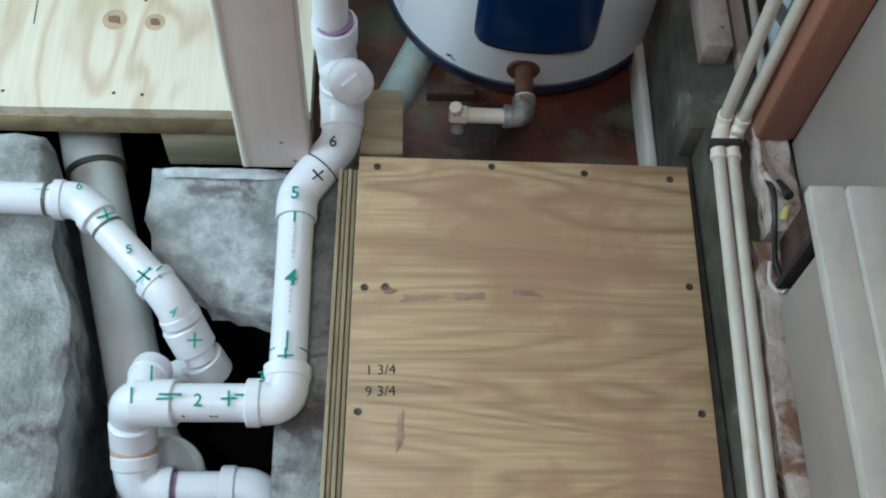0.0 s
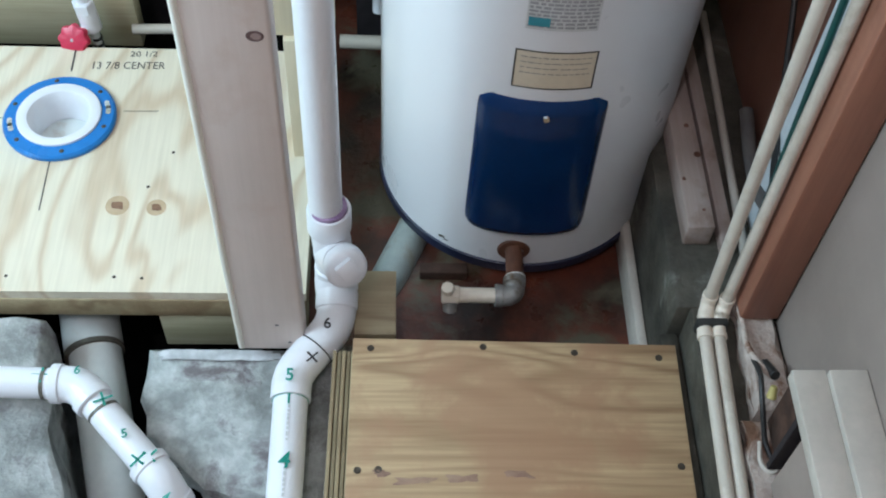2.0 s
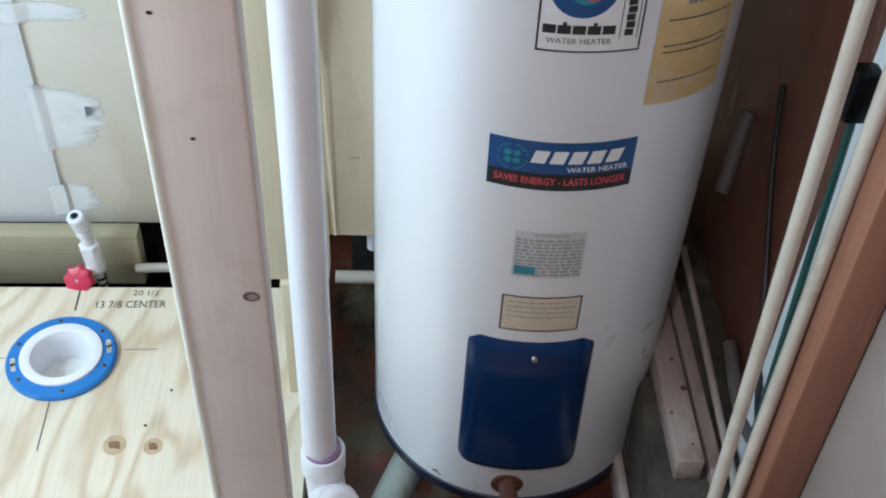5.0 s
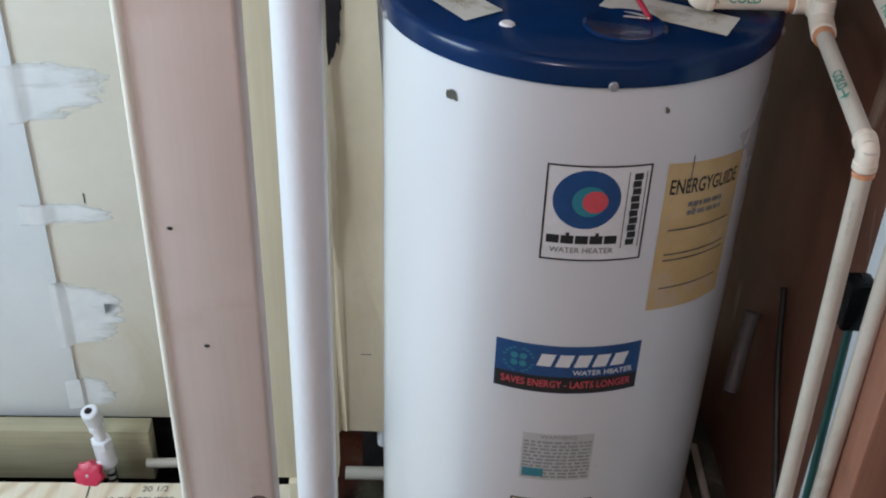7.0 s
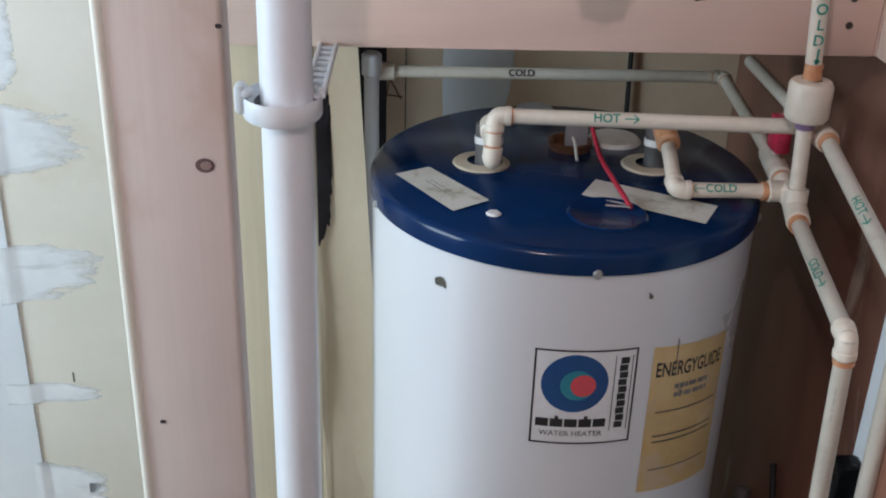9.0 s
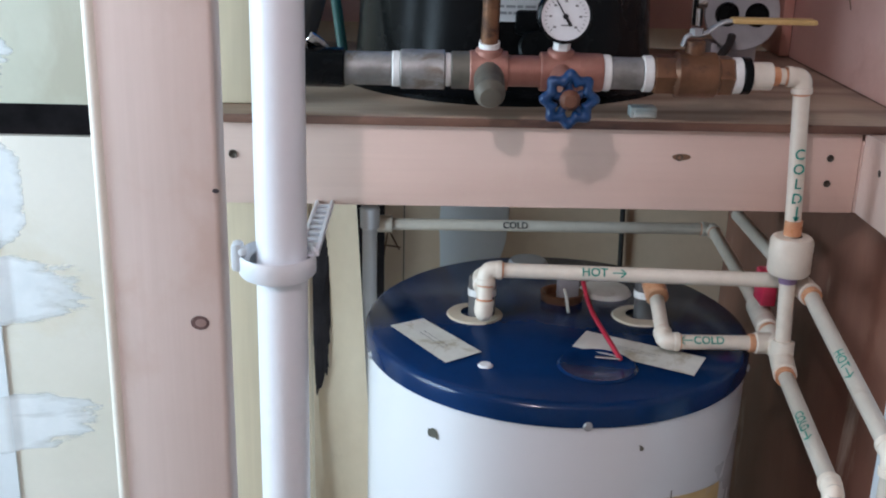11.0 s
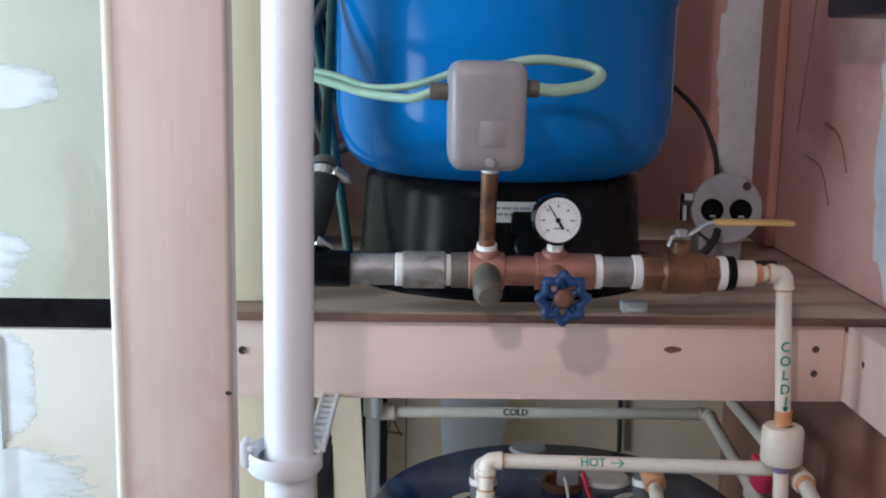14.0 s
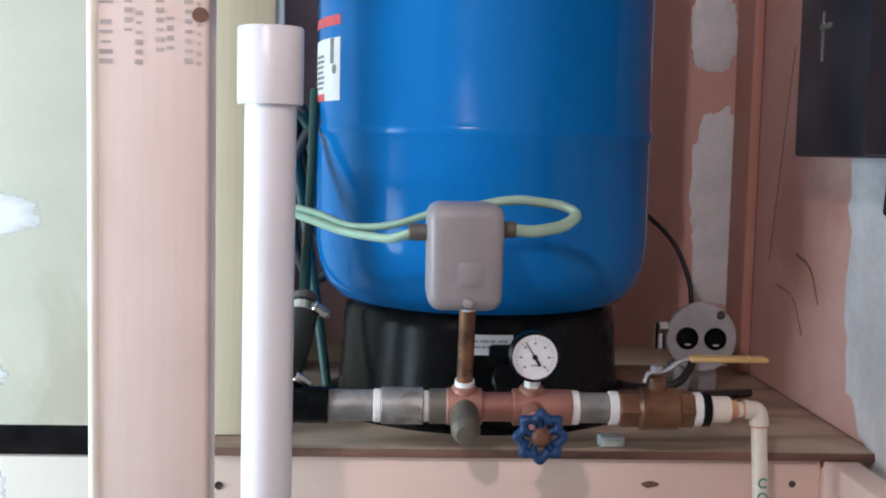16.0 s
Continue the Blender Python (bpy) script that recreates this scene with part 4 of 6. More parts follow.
lv = part("lever", sweep(fillet([(0.300, MY, 1.388), (0.303, MY, 1.399), (0.320, MY, 1.399), (0.338, MY, 1.413), (0.360, MY, 1.415)], 0.008, 5), 0.0045, 12, flat=0.5), PLATED, bv)
part("lever_nut", rod((0.313, MY, 1.398), (0.313, MY, 1.406), 0.007, 6, 0.001), PLATED, bv)
part("lever_grip", join(box(0.346, 0.430, MY - 0.009, MY + 0.009, 1.4115, 1.4170, 0.0025)), YELLOW_GRIP, man, "faded yellow vinyl lever grip")
mx("tape", 0.352, 0.361, 0.0180, TAPE)
mx("collar", 0.361, 0.370, 0.0185, BLACK_PLASTIC)
mx("adapter", 0.370, 0.392, 0.0140, CPVC, "cream plastic adapter")
mx("cement_ring", 0.392, 0.400, 0.0100, GLUE)
# pressure switch with its riser
part("riser", rod((0.109, MY, MZ + 0.012), (0.109, 1.095, 1.482), 0.0085, 16), BRASS, man, "brown brass riser")
part("tape", rod((0.109, MY - 0.002, MZ + 0.021), (0.109, MY - 0.004, MZ + 0.029), 0.0105, 16), TAPE, man)
part("tape", rod((0.109, 1.098, 1.468), (0.109, 1.095, 1.477), 0.0100, 16), TAPE, man)
part("boss", rod((0.109, MY, MZ + 0.006), (0.109, MY - 0.002, MZ + 0.023), 0.0135, 16, 0.002), COPPER, man)
part("boss", rod((0.180, MY, MZ + 0.006), (0.180, MY - 0.002, MZ + 0.023), 0.0135, 16, 0.002), COPPER, man)


def switch_cover():
    bm = box(0.064, 0.139, 1.030, 1.112, 1.473, 1.577, 0.014, segs=4)
    for v in bm.verts:
        f = (v.co.z - 1.473) / 0.104
        v.co.x = 0.1015 + (v.co.x - 0.1015) * (0.97 + 0.03 * f)
    return bm


sw = part("pressure_switch", switch_cover(), GREY_PLASTIC, man, "grey plastic pressure switch cover")
part("cover_panel", join(box(0.094, 0.118, 1.0288, 1.031, 1.497, 1.521, 0.0006), box(0.096, 0.116, 1.0282, 1.030, 1.499, 1.519, 0.0006)), GREY_PLASTIC, sw)
part("cover_nut", lathe([(0.0, 0.008), (0.004, 0.007), (0.0055, 0.0)], (0.1045, 1.031, 1.482), (0, -1, 0), 12), PLATED, sw)
for x0, x1, z in ((0.046, 0.066, 1.547), (0.136, 0.152, 1.551)):
    part("cable_clamp", rod((x0, 1.065, z), (x1, 1.065, z), 0.0085, 12, 0.001), BRONZE, sw)
# gauge
gz, gy = 1.417, 1.100
g = part("gauge", lathe([(0.0, 0.0), (0.018, 0.0), (0.026, 0.006), (0.0265, 0.024), (0.0245, 0.026), (0.0235, 0.0235), (0.0, 0.0235)], (0.180, gy + 0.026, gz), (0, -1, 0), 40), BLACK_PLASTIC, man, "round black pressure gauge with a white dial")
FG = flat_map((0.180, gy + 0.0018, gz), (1, 0, 0), (0, 0, 1))
FG2 = flat_map((0.180, gy + 0.0012, gz), (1, 0, 0), (0, 0, 1))
part("dial", mapped(disc(0.0234), FG), WHITE_PAPER, g, smooth=0)
ticks = []
for k in range(25):
    a = radians(225 - 270 * k / 24)
    ln = 0.0035 if k % 4 == 0 else 0.002
    b = patch(ln, 0.0006)
    bmesh.ops.transform(b, matrix=Matrix.Rotation(a, 4, "Z") @ Matrix.Translation((0.0205 - ln / 2, 0, 0)), verts=b.verts)
    ticks.append(b)
for k in range(7):
    a = radians(225 - 270 * k / 6)
    ticks.append(patch(0.003, 0.0020, 1, 1, 0.0145 * math.cos(a), 0.0145 * math.sin(a)))
ticks.append(patch(0.008, 0.0014, 1, 1, 0, -0.0085))
part("scale", mapped(join(*ticks), FG2), GREY_INK, g, smooth=0)
nd = join(patch(0.026, 0.0014, 1, 1, 0.005, 0), patch(0.008, 0.0030, 1, 1, -0.007, 0), disc(0.0028))
bmesh.ops.transform(nd, matrix=Matrix.Rotation(radians(122), 4, "Z"), verts=nd.verts)
part("needle", mapped(nd, flat_map((0.180, gy + 0.0006, gz), (1, 0, 0), (0, 0, 1))), INK, g, smooth=0)
part("gauge_stem", join(rod((0.180, MY - 0.002, MZ + 0.018), (0.180, gy + 0.014, gz - 0.022), 0.0085, 6, 0.001)), TAPE, man, "white taped gauge stem")


def handwheel(cx, cy, cz, r):
    """A wavy-rimmed wheel with spokes, facing out from the manifold."""
    bm = bmesh.new()
    n, m = 64, 10
    rows = []
    for k in range(n):
        a = 2 * math.pi * k / n
        rr = r * (0.88 + 0.12 * math.cos(8 * a))
        row = []
        for j in range(m):
            b = 2 * math.pi * j / m
            q = rr + 0.0060 * math.cos(b)
            row.append(bm.verts.new((cx + q * math.cos(a), cy + 0.0058 * math.sin(b), cz + q * math.sin(a))))
        rows.append(row)
    for k in range(n):
        for j in range(m):
            a, b = rows[k], rows[(k + 1) % n]
            bm.faces.new((a[j], a[(j + 1) % m], b[(j + 1) % m], b[j]))
    spokes = [sweep([(cx + 0.006 * math.cos(a), cy + 0.002, cz + 0.006 * math.sin(a)), (cx + 0.9 * r * math.cos(a), cy, cz + 0.9 * r * math.sin(a))], [0.0042, 0.0034], 10) for a in (0.4, 1.657, 2.913, 4.170, 5.427)]
    return join(bm, *spokes, rod((cx, cy + 0.006, cz), (cx, cy - 0.004, cz), 0.010, 18, 0.0015))


tap = part("gate_valve", join(rod((0.180, MY, MZ), (0.180, 1.075, MZ - 0.006), 0.0125, 16, 0.002), rod((0.180, 1.085, MZ - 0.005), (0.180, 1.058, MZ - 0.010), 0.0085, 6, 0.001)), COPPER, man, "copper-coloured boiler drain valve")
part("handwheel", handwheel(0.181, 1.050, 1.347, 0.0230), BLUE_WHEEL, man, "blue wavy-rimmed handwheel")
part("wheel_nut", lathe([(0.0, 0.007), (0.006, 0.006), (0.009, 0.002), (0.010, 0.0)], (0.181, 1.046, 1.347), (0, -1, 0), 14), RUSTY_PIPE, man, "rusted wheel nut")
part("drain_plug", join(rod((0.109, MY, MZ), (0.108, 1.068, MZ - 0.014), 0.0150, 18, 0.003), lathe([(0.0, 0.010), (0.010, 0.008), (0.0145, 0.0)], (0.108, 1.069, MZ - 0.0135), (0, -1, -0.25), 18)), BRONZE, man, "dark bronze relief plug")

hose = thing("rubber_hose", (-0.06, 1.16, 1.304), "black rubber hose with steel clamps at the manifold", "hose")
part("hose_elbow", sweep(fillet([(-0.070, 1.122, 1.360), (-0.090, 1.124, 1.361), (-0.089, 1.128, 1.376)], 0.016, 8), 0.0185, 20), RUBBER, hose, "black barbed elbow")
part("hose_body", sweep(fillet([(-0.089, 1.128, 1.370), (-0.078, 1.136, 1.392), (-0.068, 1.158, 1.428), (-0.064, 1.180, 1.458)], 0.03, 8), 0.0168, 20), RUBBER, hose)
for p, q in (((-0.084, 1.131, 1.379), (-0.080, 1.134, 1.387)), ((-0.0655, 1.172, 1.447), (-0.0645, 1.178, 1.455))):
    cl = part("hose_clamp", rod(p, q, 0.0180, 24, 0.0005), CHROME, hose, "bright steel hose clamp")
    c = Vector(q) + Vector((0.017, -0.010, -0.002))
    part("clamp_screw", join(rod(c + Vector((-0.006, -0.004, 0.006)), c + Vector((0.008, 0.004, -0.005)), 0.0058, 8, 0.001), rod(c + Vector((0.008, 0.004, -0.005)), c + Vector((0.012, 0.006, -0.008)), 0.0042, 6, 0.0005)), CHROME, cl)
part("hose_end", rod((-0.064, 1.180, 1.457), (-0.0635, 1.187, 1.468), 0.0150, 18, 0.003), CONDUIT, hose, "grey barbed fitting")
part("milky_loop", sweep(fillet([(-0.075, 1.184, 1.466), (-0.105, 1.178, 1.474), (-0.125, 1.20, 1.462), (-0.110, 1.23, 1.45)], 0.02, 6), 0.0035, 10), MILKY, hose, "milky thin tubing loop")
part("upper_tube", sweep(fillet([(-0.064, 1.187, 1.465), (-0.066, 1.23, 1.50), (-0.066, 1.30, 1.58), (-0.070, 1.40, 1.70)], 0.05, 6), 0.0060, 14), TEAL, hose)

# green cable to the switch, and dark coiled tubing behind it
mk = thing("wall_scratches", (0.571, 1.42, 1.4), "dark curved scrape marks on the salmon wall", "mark", kind=S)
part("scrape", sweep(fillet([(0.5710, 1.427, 1.500), (0.5710, 1.375, 1.490), (0.5710, 1.347, 1.444)], 0.04, 8), [0.0022] * 3 + [0.0015] * 5 + [0.0008] * 3, 8), KNOT, mk)
part("scrape", sweep(fillet([(0.5710, 1.50, 1.452), (0.5710, 1.43, 1.445), (0.5710, 1.397, 1.396)], 0.05, 8), 0.0009, 8), KNOT, mk)
part("seam", sweep([(0.5712, 1.47, 1.78), (0.5712, 1.49, 1.69), (0.5712, 1.535, 1.48)], 0.0007, 6), KNOT, mk)
cb = thing("green_cable", (0.0, 1.08, 1.545), "pale green flat cable looped to the switch", "cable")
part("lead", sweep(fillet([(-0.092, 1.21, 1.565), (-0.055, 1.17, 1.556), (-0.015, 1.11, 1.547), (0.03, 1.068, 1.545), (0.048, 1.065, 1.552)], 0.03, 8), 0.0065, 12, flat=0.7), TEAL_HOSE, cb)
part("lead", sweep(fillet([(-0.092, 1.214, 1.570), (-0.050, 1.175, 1.564), (-0.012, 1.12, 1.552), (0.03, 1.10, 1.556), (0.070, 1.10, 1.570)], 0.03, 8), 0.0055, 12, flat=0.7), TEAL_HOSE, cb)
part("loop", sweep(fillet([(0.118, 1.106, 1.578), (0.155, 1.108, 1.586), (0.205, 1.115, 1.580), (0.222, 1.105, 1.572), (0.205, 1.088, 1.560), (0.170, 1.068, 1.555), (0.150, 1.065, 1.557)], 0.022, 8), 0.0062, 12, flat=0.8), TEAL_HOSE, cb)
cb.location.z -= 0.006
ct = thing("coiled_tubing", (-0.06, 1.48, 1.32), "dark teal coiled tubing hanging beside the tank", "tubing")
for k in range(3):
    pts = [(-0.068 + 0.034 * math.cos(a + k), 1.44 + 0.02 * k, 1.555 + 0.10 * math.sin(a) + 0.015 * k) for a in [i * math.pi / 14 for i in range(29)]]
    part("coil", sweep(pts, 0.007, 10), (RUBBER, TEAL)[k % 2], ct)
part("tail", sweep(fillet([(-0.100, 1.44, 1.62), (-0.075, 1.40, 1.50), (-0.060, 1.36, 1.42), (-0.04, 1.30, 1.310)], 0.05), 0.006, 10), TEAL, ct)

# outlet box with two sockets
oc = Vector((0.457, 1.465, 1.381))
ob = thing("outlet_box", (0.455, 1.50, 1.304), "round zinc outlet box with two black sockets", "outlet")
ax = Vector((-0.10, -1, 0.06)).normalized()
part("box_body", lathe([(0.042, -0.045), (0.043, 0.0)], oc, ax, 32), PLATED, ob)
part("cover_plate", lathe([(0.0, 0.0035), (0.0465, 0.0035), (0.048, 0.002), (0.048, 0.0), (0.0, 0.0)], oc, ax, 40), PLATED, ob, "round galvanised cover plate")
rt = Vector((1, -0.10, 0)).normalized()
upv = Vector((0, 0.06, 1)).normalized()
for s in (-1, 1):
    c = oc + rt * 0.0190 * s + ax * 0.0036 - upv * 0.002
    part("socket", lathe([(0.0, 0.001), (0.0120, 0.001), (0.0140, 0.004), (0.0155, 0.0)], c, ax, 24), BLACK_PLASTIC, ob)
    part("plug_edge", mapped(patch(0.008, 0.003, 1, 1, 0, -0.008), flat_map(c + ax * 0.005, rt, upv)), PLATED, ob, smooth=0)
part("screw", lathe([(0.0, 0.003), (0.004, 0.003), (0.006, 0.0)], oc + rt * 0.026 + upv * 0.031 + ax * 0.0035, ax, 14), SCREW, ob)
part("clamp", join(rod(oc + rt * -0.055 + ax * -0.01 + upv * 0.02, oc + rt * -0.055 + ax * -0.01 - upv * 0.02, 0.0075, 10, 0.002), rod(oc - rt * 0.058 + upv * 0.012, oc - rt * 0.045 + upv * 0.012, 0.009, 12, 0.001)), CHROME, ob)
part("box_foot", box(0.425, 0.485, 1.478, 1.52, 1.304, 1.34, 0.002), PLATED, ob)
ca = thing("black_cord", (0.45, 1.45, 1.31), "black power cord running from the tank to the outlet", "cord")
part("cord", sweep(fillet([(0.330, 1.62, 1.60), (0.39, 1.60, 1.555), (0.443, 1.57, 1.505), (0.458, 1.53, 1.448), (0.452, 1.50, 1.405)], 0.06, 9), 0.0035, 10), WIRE_BLACK, ca)
part("cord", sweep(fillet([(0.30, 1.55, 1.312), (0.36, 1.42, 1.318), (0.41, 1.40, 1.326), (0.435, 1.43, 1.345), (0.44, 1.44, 1.355)], 0.05, 9), 0.0055, 10), WIRE_BLACK, ca)
part("cord", sweep(fillet([(0.52, 1.44, 1.310), (0.485, 1.42, 1.312), (0.43, 1.39, 1.315), (0.37, 1.40, 1.314), (0.33, 1.44, 1.312)], 0.05, 9), 0.0055, 10), WIRE_BLACK, ca)
single("shelf_clip", join(box(0.264, 0.292, 1.170, 1.190, 1.304, 1.316, 0.002), box(0.268, 0.290, 1.168, 1.172, 1.306, 1.313, 0.001)), MILKY, "small crumpled pale tag lying on the shelf", "tag")

# electrical panel on the side wall
single("wall_right_upper", box(0.5715, 0.5745, 0.2, 1.60, 1.305, 2.40, 0), SALMON, "salmon painted side wall above the shelf", "wall", kind=S)
ep = thing("electrical_panel", (0.54, 1.12, 1.63), "dark metal electrical panel on the side wall", "electrical panel")
part("case", box(0.503, 0.571, 1.075, 1.272, 1.630, 2.12, 0.004), PANEL_PAINT, ep)
part("door_edge", box(0.500, 0.508, 0.90, 1.070, 1.632, 2.12, 0.002), PANEL_PAINT, ep)
part("hinge_gap", box(0.5035, 0.5065, 1.0702, 1.0748, 1.632, 2.12, 0), PLATED, ep)
part("latch", join(box(0.5005, 0.505, 1.175, 1.205, 1.770, 1.776, 0.001), box(0.5010, 0.505, 1.196, 1.200, 1.735, 1.790, 0.001)), BRONZE, ep)
part("cable", sweep(fillet([(0.53, 1.06, 1.64), (0.53, 1.06, 1.60), (0.535, 1.075, 1.575)], 0.02), 0.009, 12), WIRE_BLACK, ep)
single("corner_post", box(0.556, 0.5712, 1.60, 1.681, 1.305, 2.40, 0.002), POST_PAINT, "red-brown painted corner post above the shelf", "post", kind=S)
for k, (x, z, w, hh) in enumerate(((0.522, 2.12, 0.076, 0.60), (0.520, 1.82, 0.072, 0.12), (0.530, 1.60, 0.070, 0.20), (0.533, 1.47, 0.068, 0.15))):
    single("compound_strip", smear(41 + k, w, hh, wall_fn((x, 1.681, z), (1, 0, 0), (0, 0, 1), (0, -1, 0)), 0.0015, 50, 0.07), COMPOUND, "white joint compound over a seam of the salmon board", "joint compound", group="seam compound", kind=S)
for k, (y, z, w, hh) in enumerate(((1.12, 1.48, 0.30, 0.36), (1.08, 1.20, 0.30, 0.34), (1.15, 1.00, 0.16, 0.18))):
    single("compound_side", smear(48 + k, w, hh, wall_fn((0.5712 if z > 1.4 else 0.5748, y, z), (0, -1, 0), (0, 0, 1), (-1, 0, 0)), 0.002, 60, 0.07), COMPOUND, "white joint compound on the side wall", "joint compound", group="side wall compound", kind=S)

# ---- studs and posts ----
st = thing("stud", (-0.16, 0.872, 0.024), "pinkish primed upright wooden stud", "stud")
part("board", box(-0.204, -0.114, 0.852, 0.890, 0.024, 2.40, 0.004, segs=3), STUD, st)
for x, z, r in ((-0.130, 0.625, 0.009), (-0.133, 1.200, 0.0075)):
    kn = part("knot", mapped(disc(r, 0, 0, 20, 0.8), flat_map((x, 0.8514, z), (1, 0, 0), (0, 0, 1))), DARK_KNOT, st, smooth=0)
    part("knot_heart", mapped(disc(r * 0.6, r * 0.1, 0, 16, 0.8), flat_map((x, 0.8510, z), (1, 0, 0), (0, 0, 1))), KNOT_HEART, kn, smooth=0)
for x, z in ((-0.185, 0.96), (-0.165, 0.83), (-0.135, 0.045), (-0.150, 0.09), (-0.116, 1.31)):
    part("nail_mark", mapped(disc(0.0028, 0, 0, 10, 0.7), flat_map((x, 0.8514, z), (1, 0, 0), (0, 0, 1))), BLACK_INK, st, smooth=0)
part("edge_paint", sweep([(-0.2035, 0.8545, 0.03), (-0.2040, 0.8545, 0.9), (-0.2034, 0.8545, 1.6), (-0.2040, 0.8545, 2.39)], 0.0052, 10), CREAM_EDGE, st, "cream paint bead along the edge")
rnd = random.Random(17)
stamp = []
for x, tall, low in ((-0.193, 0.011, 1.690), (-0.176, 0.007, 1.692), (-0.168, 0.006, 1.690), (-0.152, 0.007, 1.700), (-0.144, 0.006, 1.694), (-0.130, 0.007, 1.692), (-0.122, 0.004, 1.690)):
    z = low
    while z < 1.80:
        if rnd.random() < 0.8:
            stamp.append(patch(tall * rnd.uniform(0.7, 1.0), rnd.uniform(0.0018, 0.0040), 1, 1, x, z))
        z += 0.0075
part("stamp", mapped(join(*stamp), lambda u, v: Vector((u, 0.8512, v))), FADED_STAMP, st, "faded grade stamp as grey bars", smooth=0)
kn = part("knot", mapped(disc(0.0065, 0, 0, 18, 0.9), flat_map((-0.121, 0.8514, 1.727), (1, 0, 0), (0, 0, 1))), RUSTY_PIPE, st, smooth=0)
p2 = thing("post", (-0.125, 1.225, 0.29), "cream upright post carrying the shelf plank", "post")
part("board", box(-0.172, -0.078, 1.205, 1.243, 0.29, 1.294, 0.002), CREAM, p2)
part("upper_board", box(-0.172, -0.100, 1.205, 1.243, 1.3045, 2.40, 0.002), CREAM, p2)
single("lower_post", box(-0.150, -0.083, 1.195, 1.250, 0.04, 0.2895, 0.002), CREAM, "short cream wooden block below the post", "post")
strip = rough_slab([(-0.125, 1.500), (-0.050, 1.500), (-0.050, 1.512), (-0.125, 1.512)], 0.105, 1.20, 9, 0.002)
for v in strip.verts:
    if v.co.x > -0.08:
        v.co.x += 0.052 * (1.20 - v.co.z)
single("backing_strip", strip, TAN_STRIP, "stained cream board with a torn edge behind the heater", "board", kind=S)
# No hole is cut: a dark patch paints the shade inside the tear.
single("opening_shade", smear(77, 0.026, 0.23, wall_fn((-0.090, 1.4985, 0.955), (1, 0, 0), (0, 0, 1), (0, -1, 0)), 0.0008, 60, 0.16), VOID_SHADE, "dark patch painting the shade of a torn opening in the strip", "hole", kind=S)
# A solid dark board takes the place of the shaded gap beside the heater.
single("gap_shade_board", box(-0.062, -0.002, 1.56, 1.58, -0.05, 1.29, 0), VOID_SHADE, "dark board standing in for a shaded vertical gap in the lining", "wall", kind=S)

# ---- platform with closet flange ----
pf = thing("toilet_platform", (-0.6, 1.18, -0.10), "new plywood platform on treated lumber framing", "platform")
part("deck", holed_board(-1.30, -0.118, 0.936, 1.43, 0.022, 0.040, -0.527, 1.266, 0.052), PLY, pf, "pale plywood deck with a cut hole")
part("trim_board", box(-1.30, -0.120, 0.934, 0.975, -0.020, 0.0215, 0.002), PLY_EDGE, pf)
part("joist", box(-0.34, -0.120, 0.938, 0.976, -0.110, -0.0205, 0.003), TREATED, pf)
part("back_joist", box(-1.30, -0.125, 1.35, 1.388, -0.12, 0.0215, 0.003), TREATED, pf)
part("side_joist", box(-0.158, -0.122, 0.977, 1.349, -0.12, 0.0215, 0.003), TREATED, pf)
for x, y, r in ((-0.411, 1.093, 0.012), (-0.352, 1.090, 0.010), (-0.305, 1.395, 0.008)):
    kn = part("knot", mapped(disc(r * 1.5, 0, 0, 20, 1.05), flat_map((x, y, 0.0404), (1, 0, 0), (0, 1, 0))), KNOT_RING, pf, smooth=0)
    part("knot_heart", smear(int(1000 * r), r * 1.5, r * 1.2, wall_fn((x, y, 0.0405), (1, 0, 0), (0, 1, 0), (0, 0, 1)), 0.0002, 18, 0.2), KNOT, kn, smooth=0)
for x, y in ((-0.396, 0.962), (-0.356, 0.960), (-0.37, 1.13), (-0.34, 1.20), (-0.30, 1.28), (-0.55, 0.962)):
    part("screw", mapped(disc(0.0028, 0, 0, 10), flat_map((x, y, 0.0405), (1, 0, 0), (0, 1, 0))), SCREW, pf, smooth=0)
D = lambda x, y: flat_map((x, y, 0.0405), (1, 0.02, 0), (-0.02, 1, 0))
part("lettering", mapped(text_bm("13 7/8 CENTER", 0.017, 0), lambda u, v: D(-0.438, 1.388)(u * 0.80, v)), BLACK_INK, pf, smooth=0)
part("lettering", mapped(text_bm("20 1/2", 0.013, 0), lambda u, v: D(-0.415, 1.416)(u, v)), BLACK_INK, pf, smooth=0)
for pw, ph, pu, pv in ((0.0028, 0.052, 0.0, 0.128), (0.0016, 0.10, -0.003, -0.14), (0.055, 0.0014, 0.125, 0.012), (0.03, 0.0014, -0.10, -0.003)):
    part("pencil_line", mapped(patch(pw, ph, 1, 1, pu, pv), D(-0.527, 1.272)), BLACK_INK, pf, smooth=0)
fl = thing("closet_flange", (-0.527, 1.266, 0.041), "blue and white closet flange screwed to the platform", "flange")
FC = (-0.527, 1.266, 0.0405)
ring = part("ring", lathe([(0.064, 0.0), (0.064, 0.008), (0.067, 0.0105), (0.085, 0.0095), (0.0885, 0.006), (0.0885, 0.0)], FC, (0, 0, 1), 64), FLANGE_BLUE, fl, "bright blue flange ring")
part("throat", lathe([(0.0665, 0.0095), (0.066, 0.0135), (0.063, 0.0150), (0.050, 0.0125), (0.0455, 0.006), (0.0430, -0.01), (0.0425, -0.10), (0.046, -0.10)], FC, (0, 0, 1), 56), PVC, fl, "white plastic throat")
part("sleeve_floor", lathe([(0.0, -0.045), (0.0424, -0.045)], FC, (0, 0, 1), 40), PVC_DIRTY, fl)
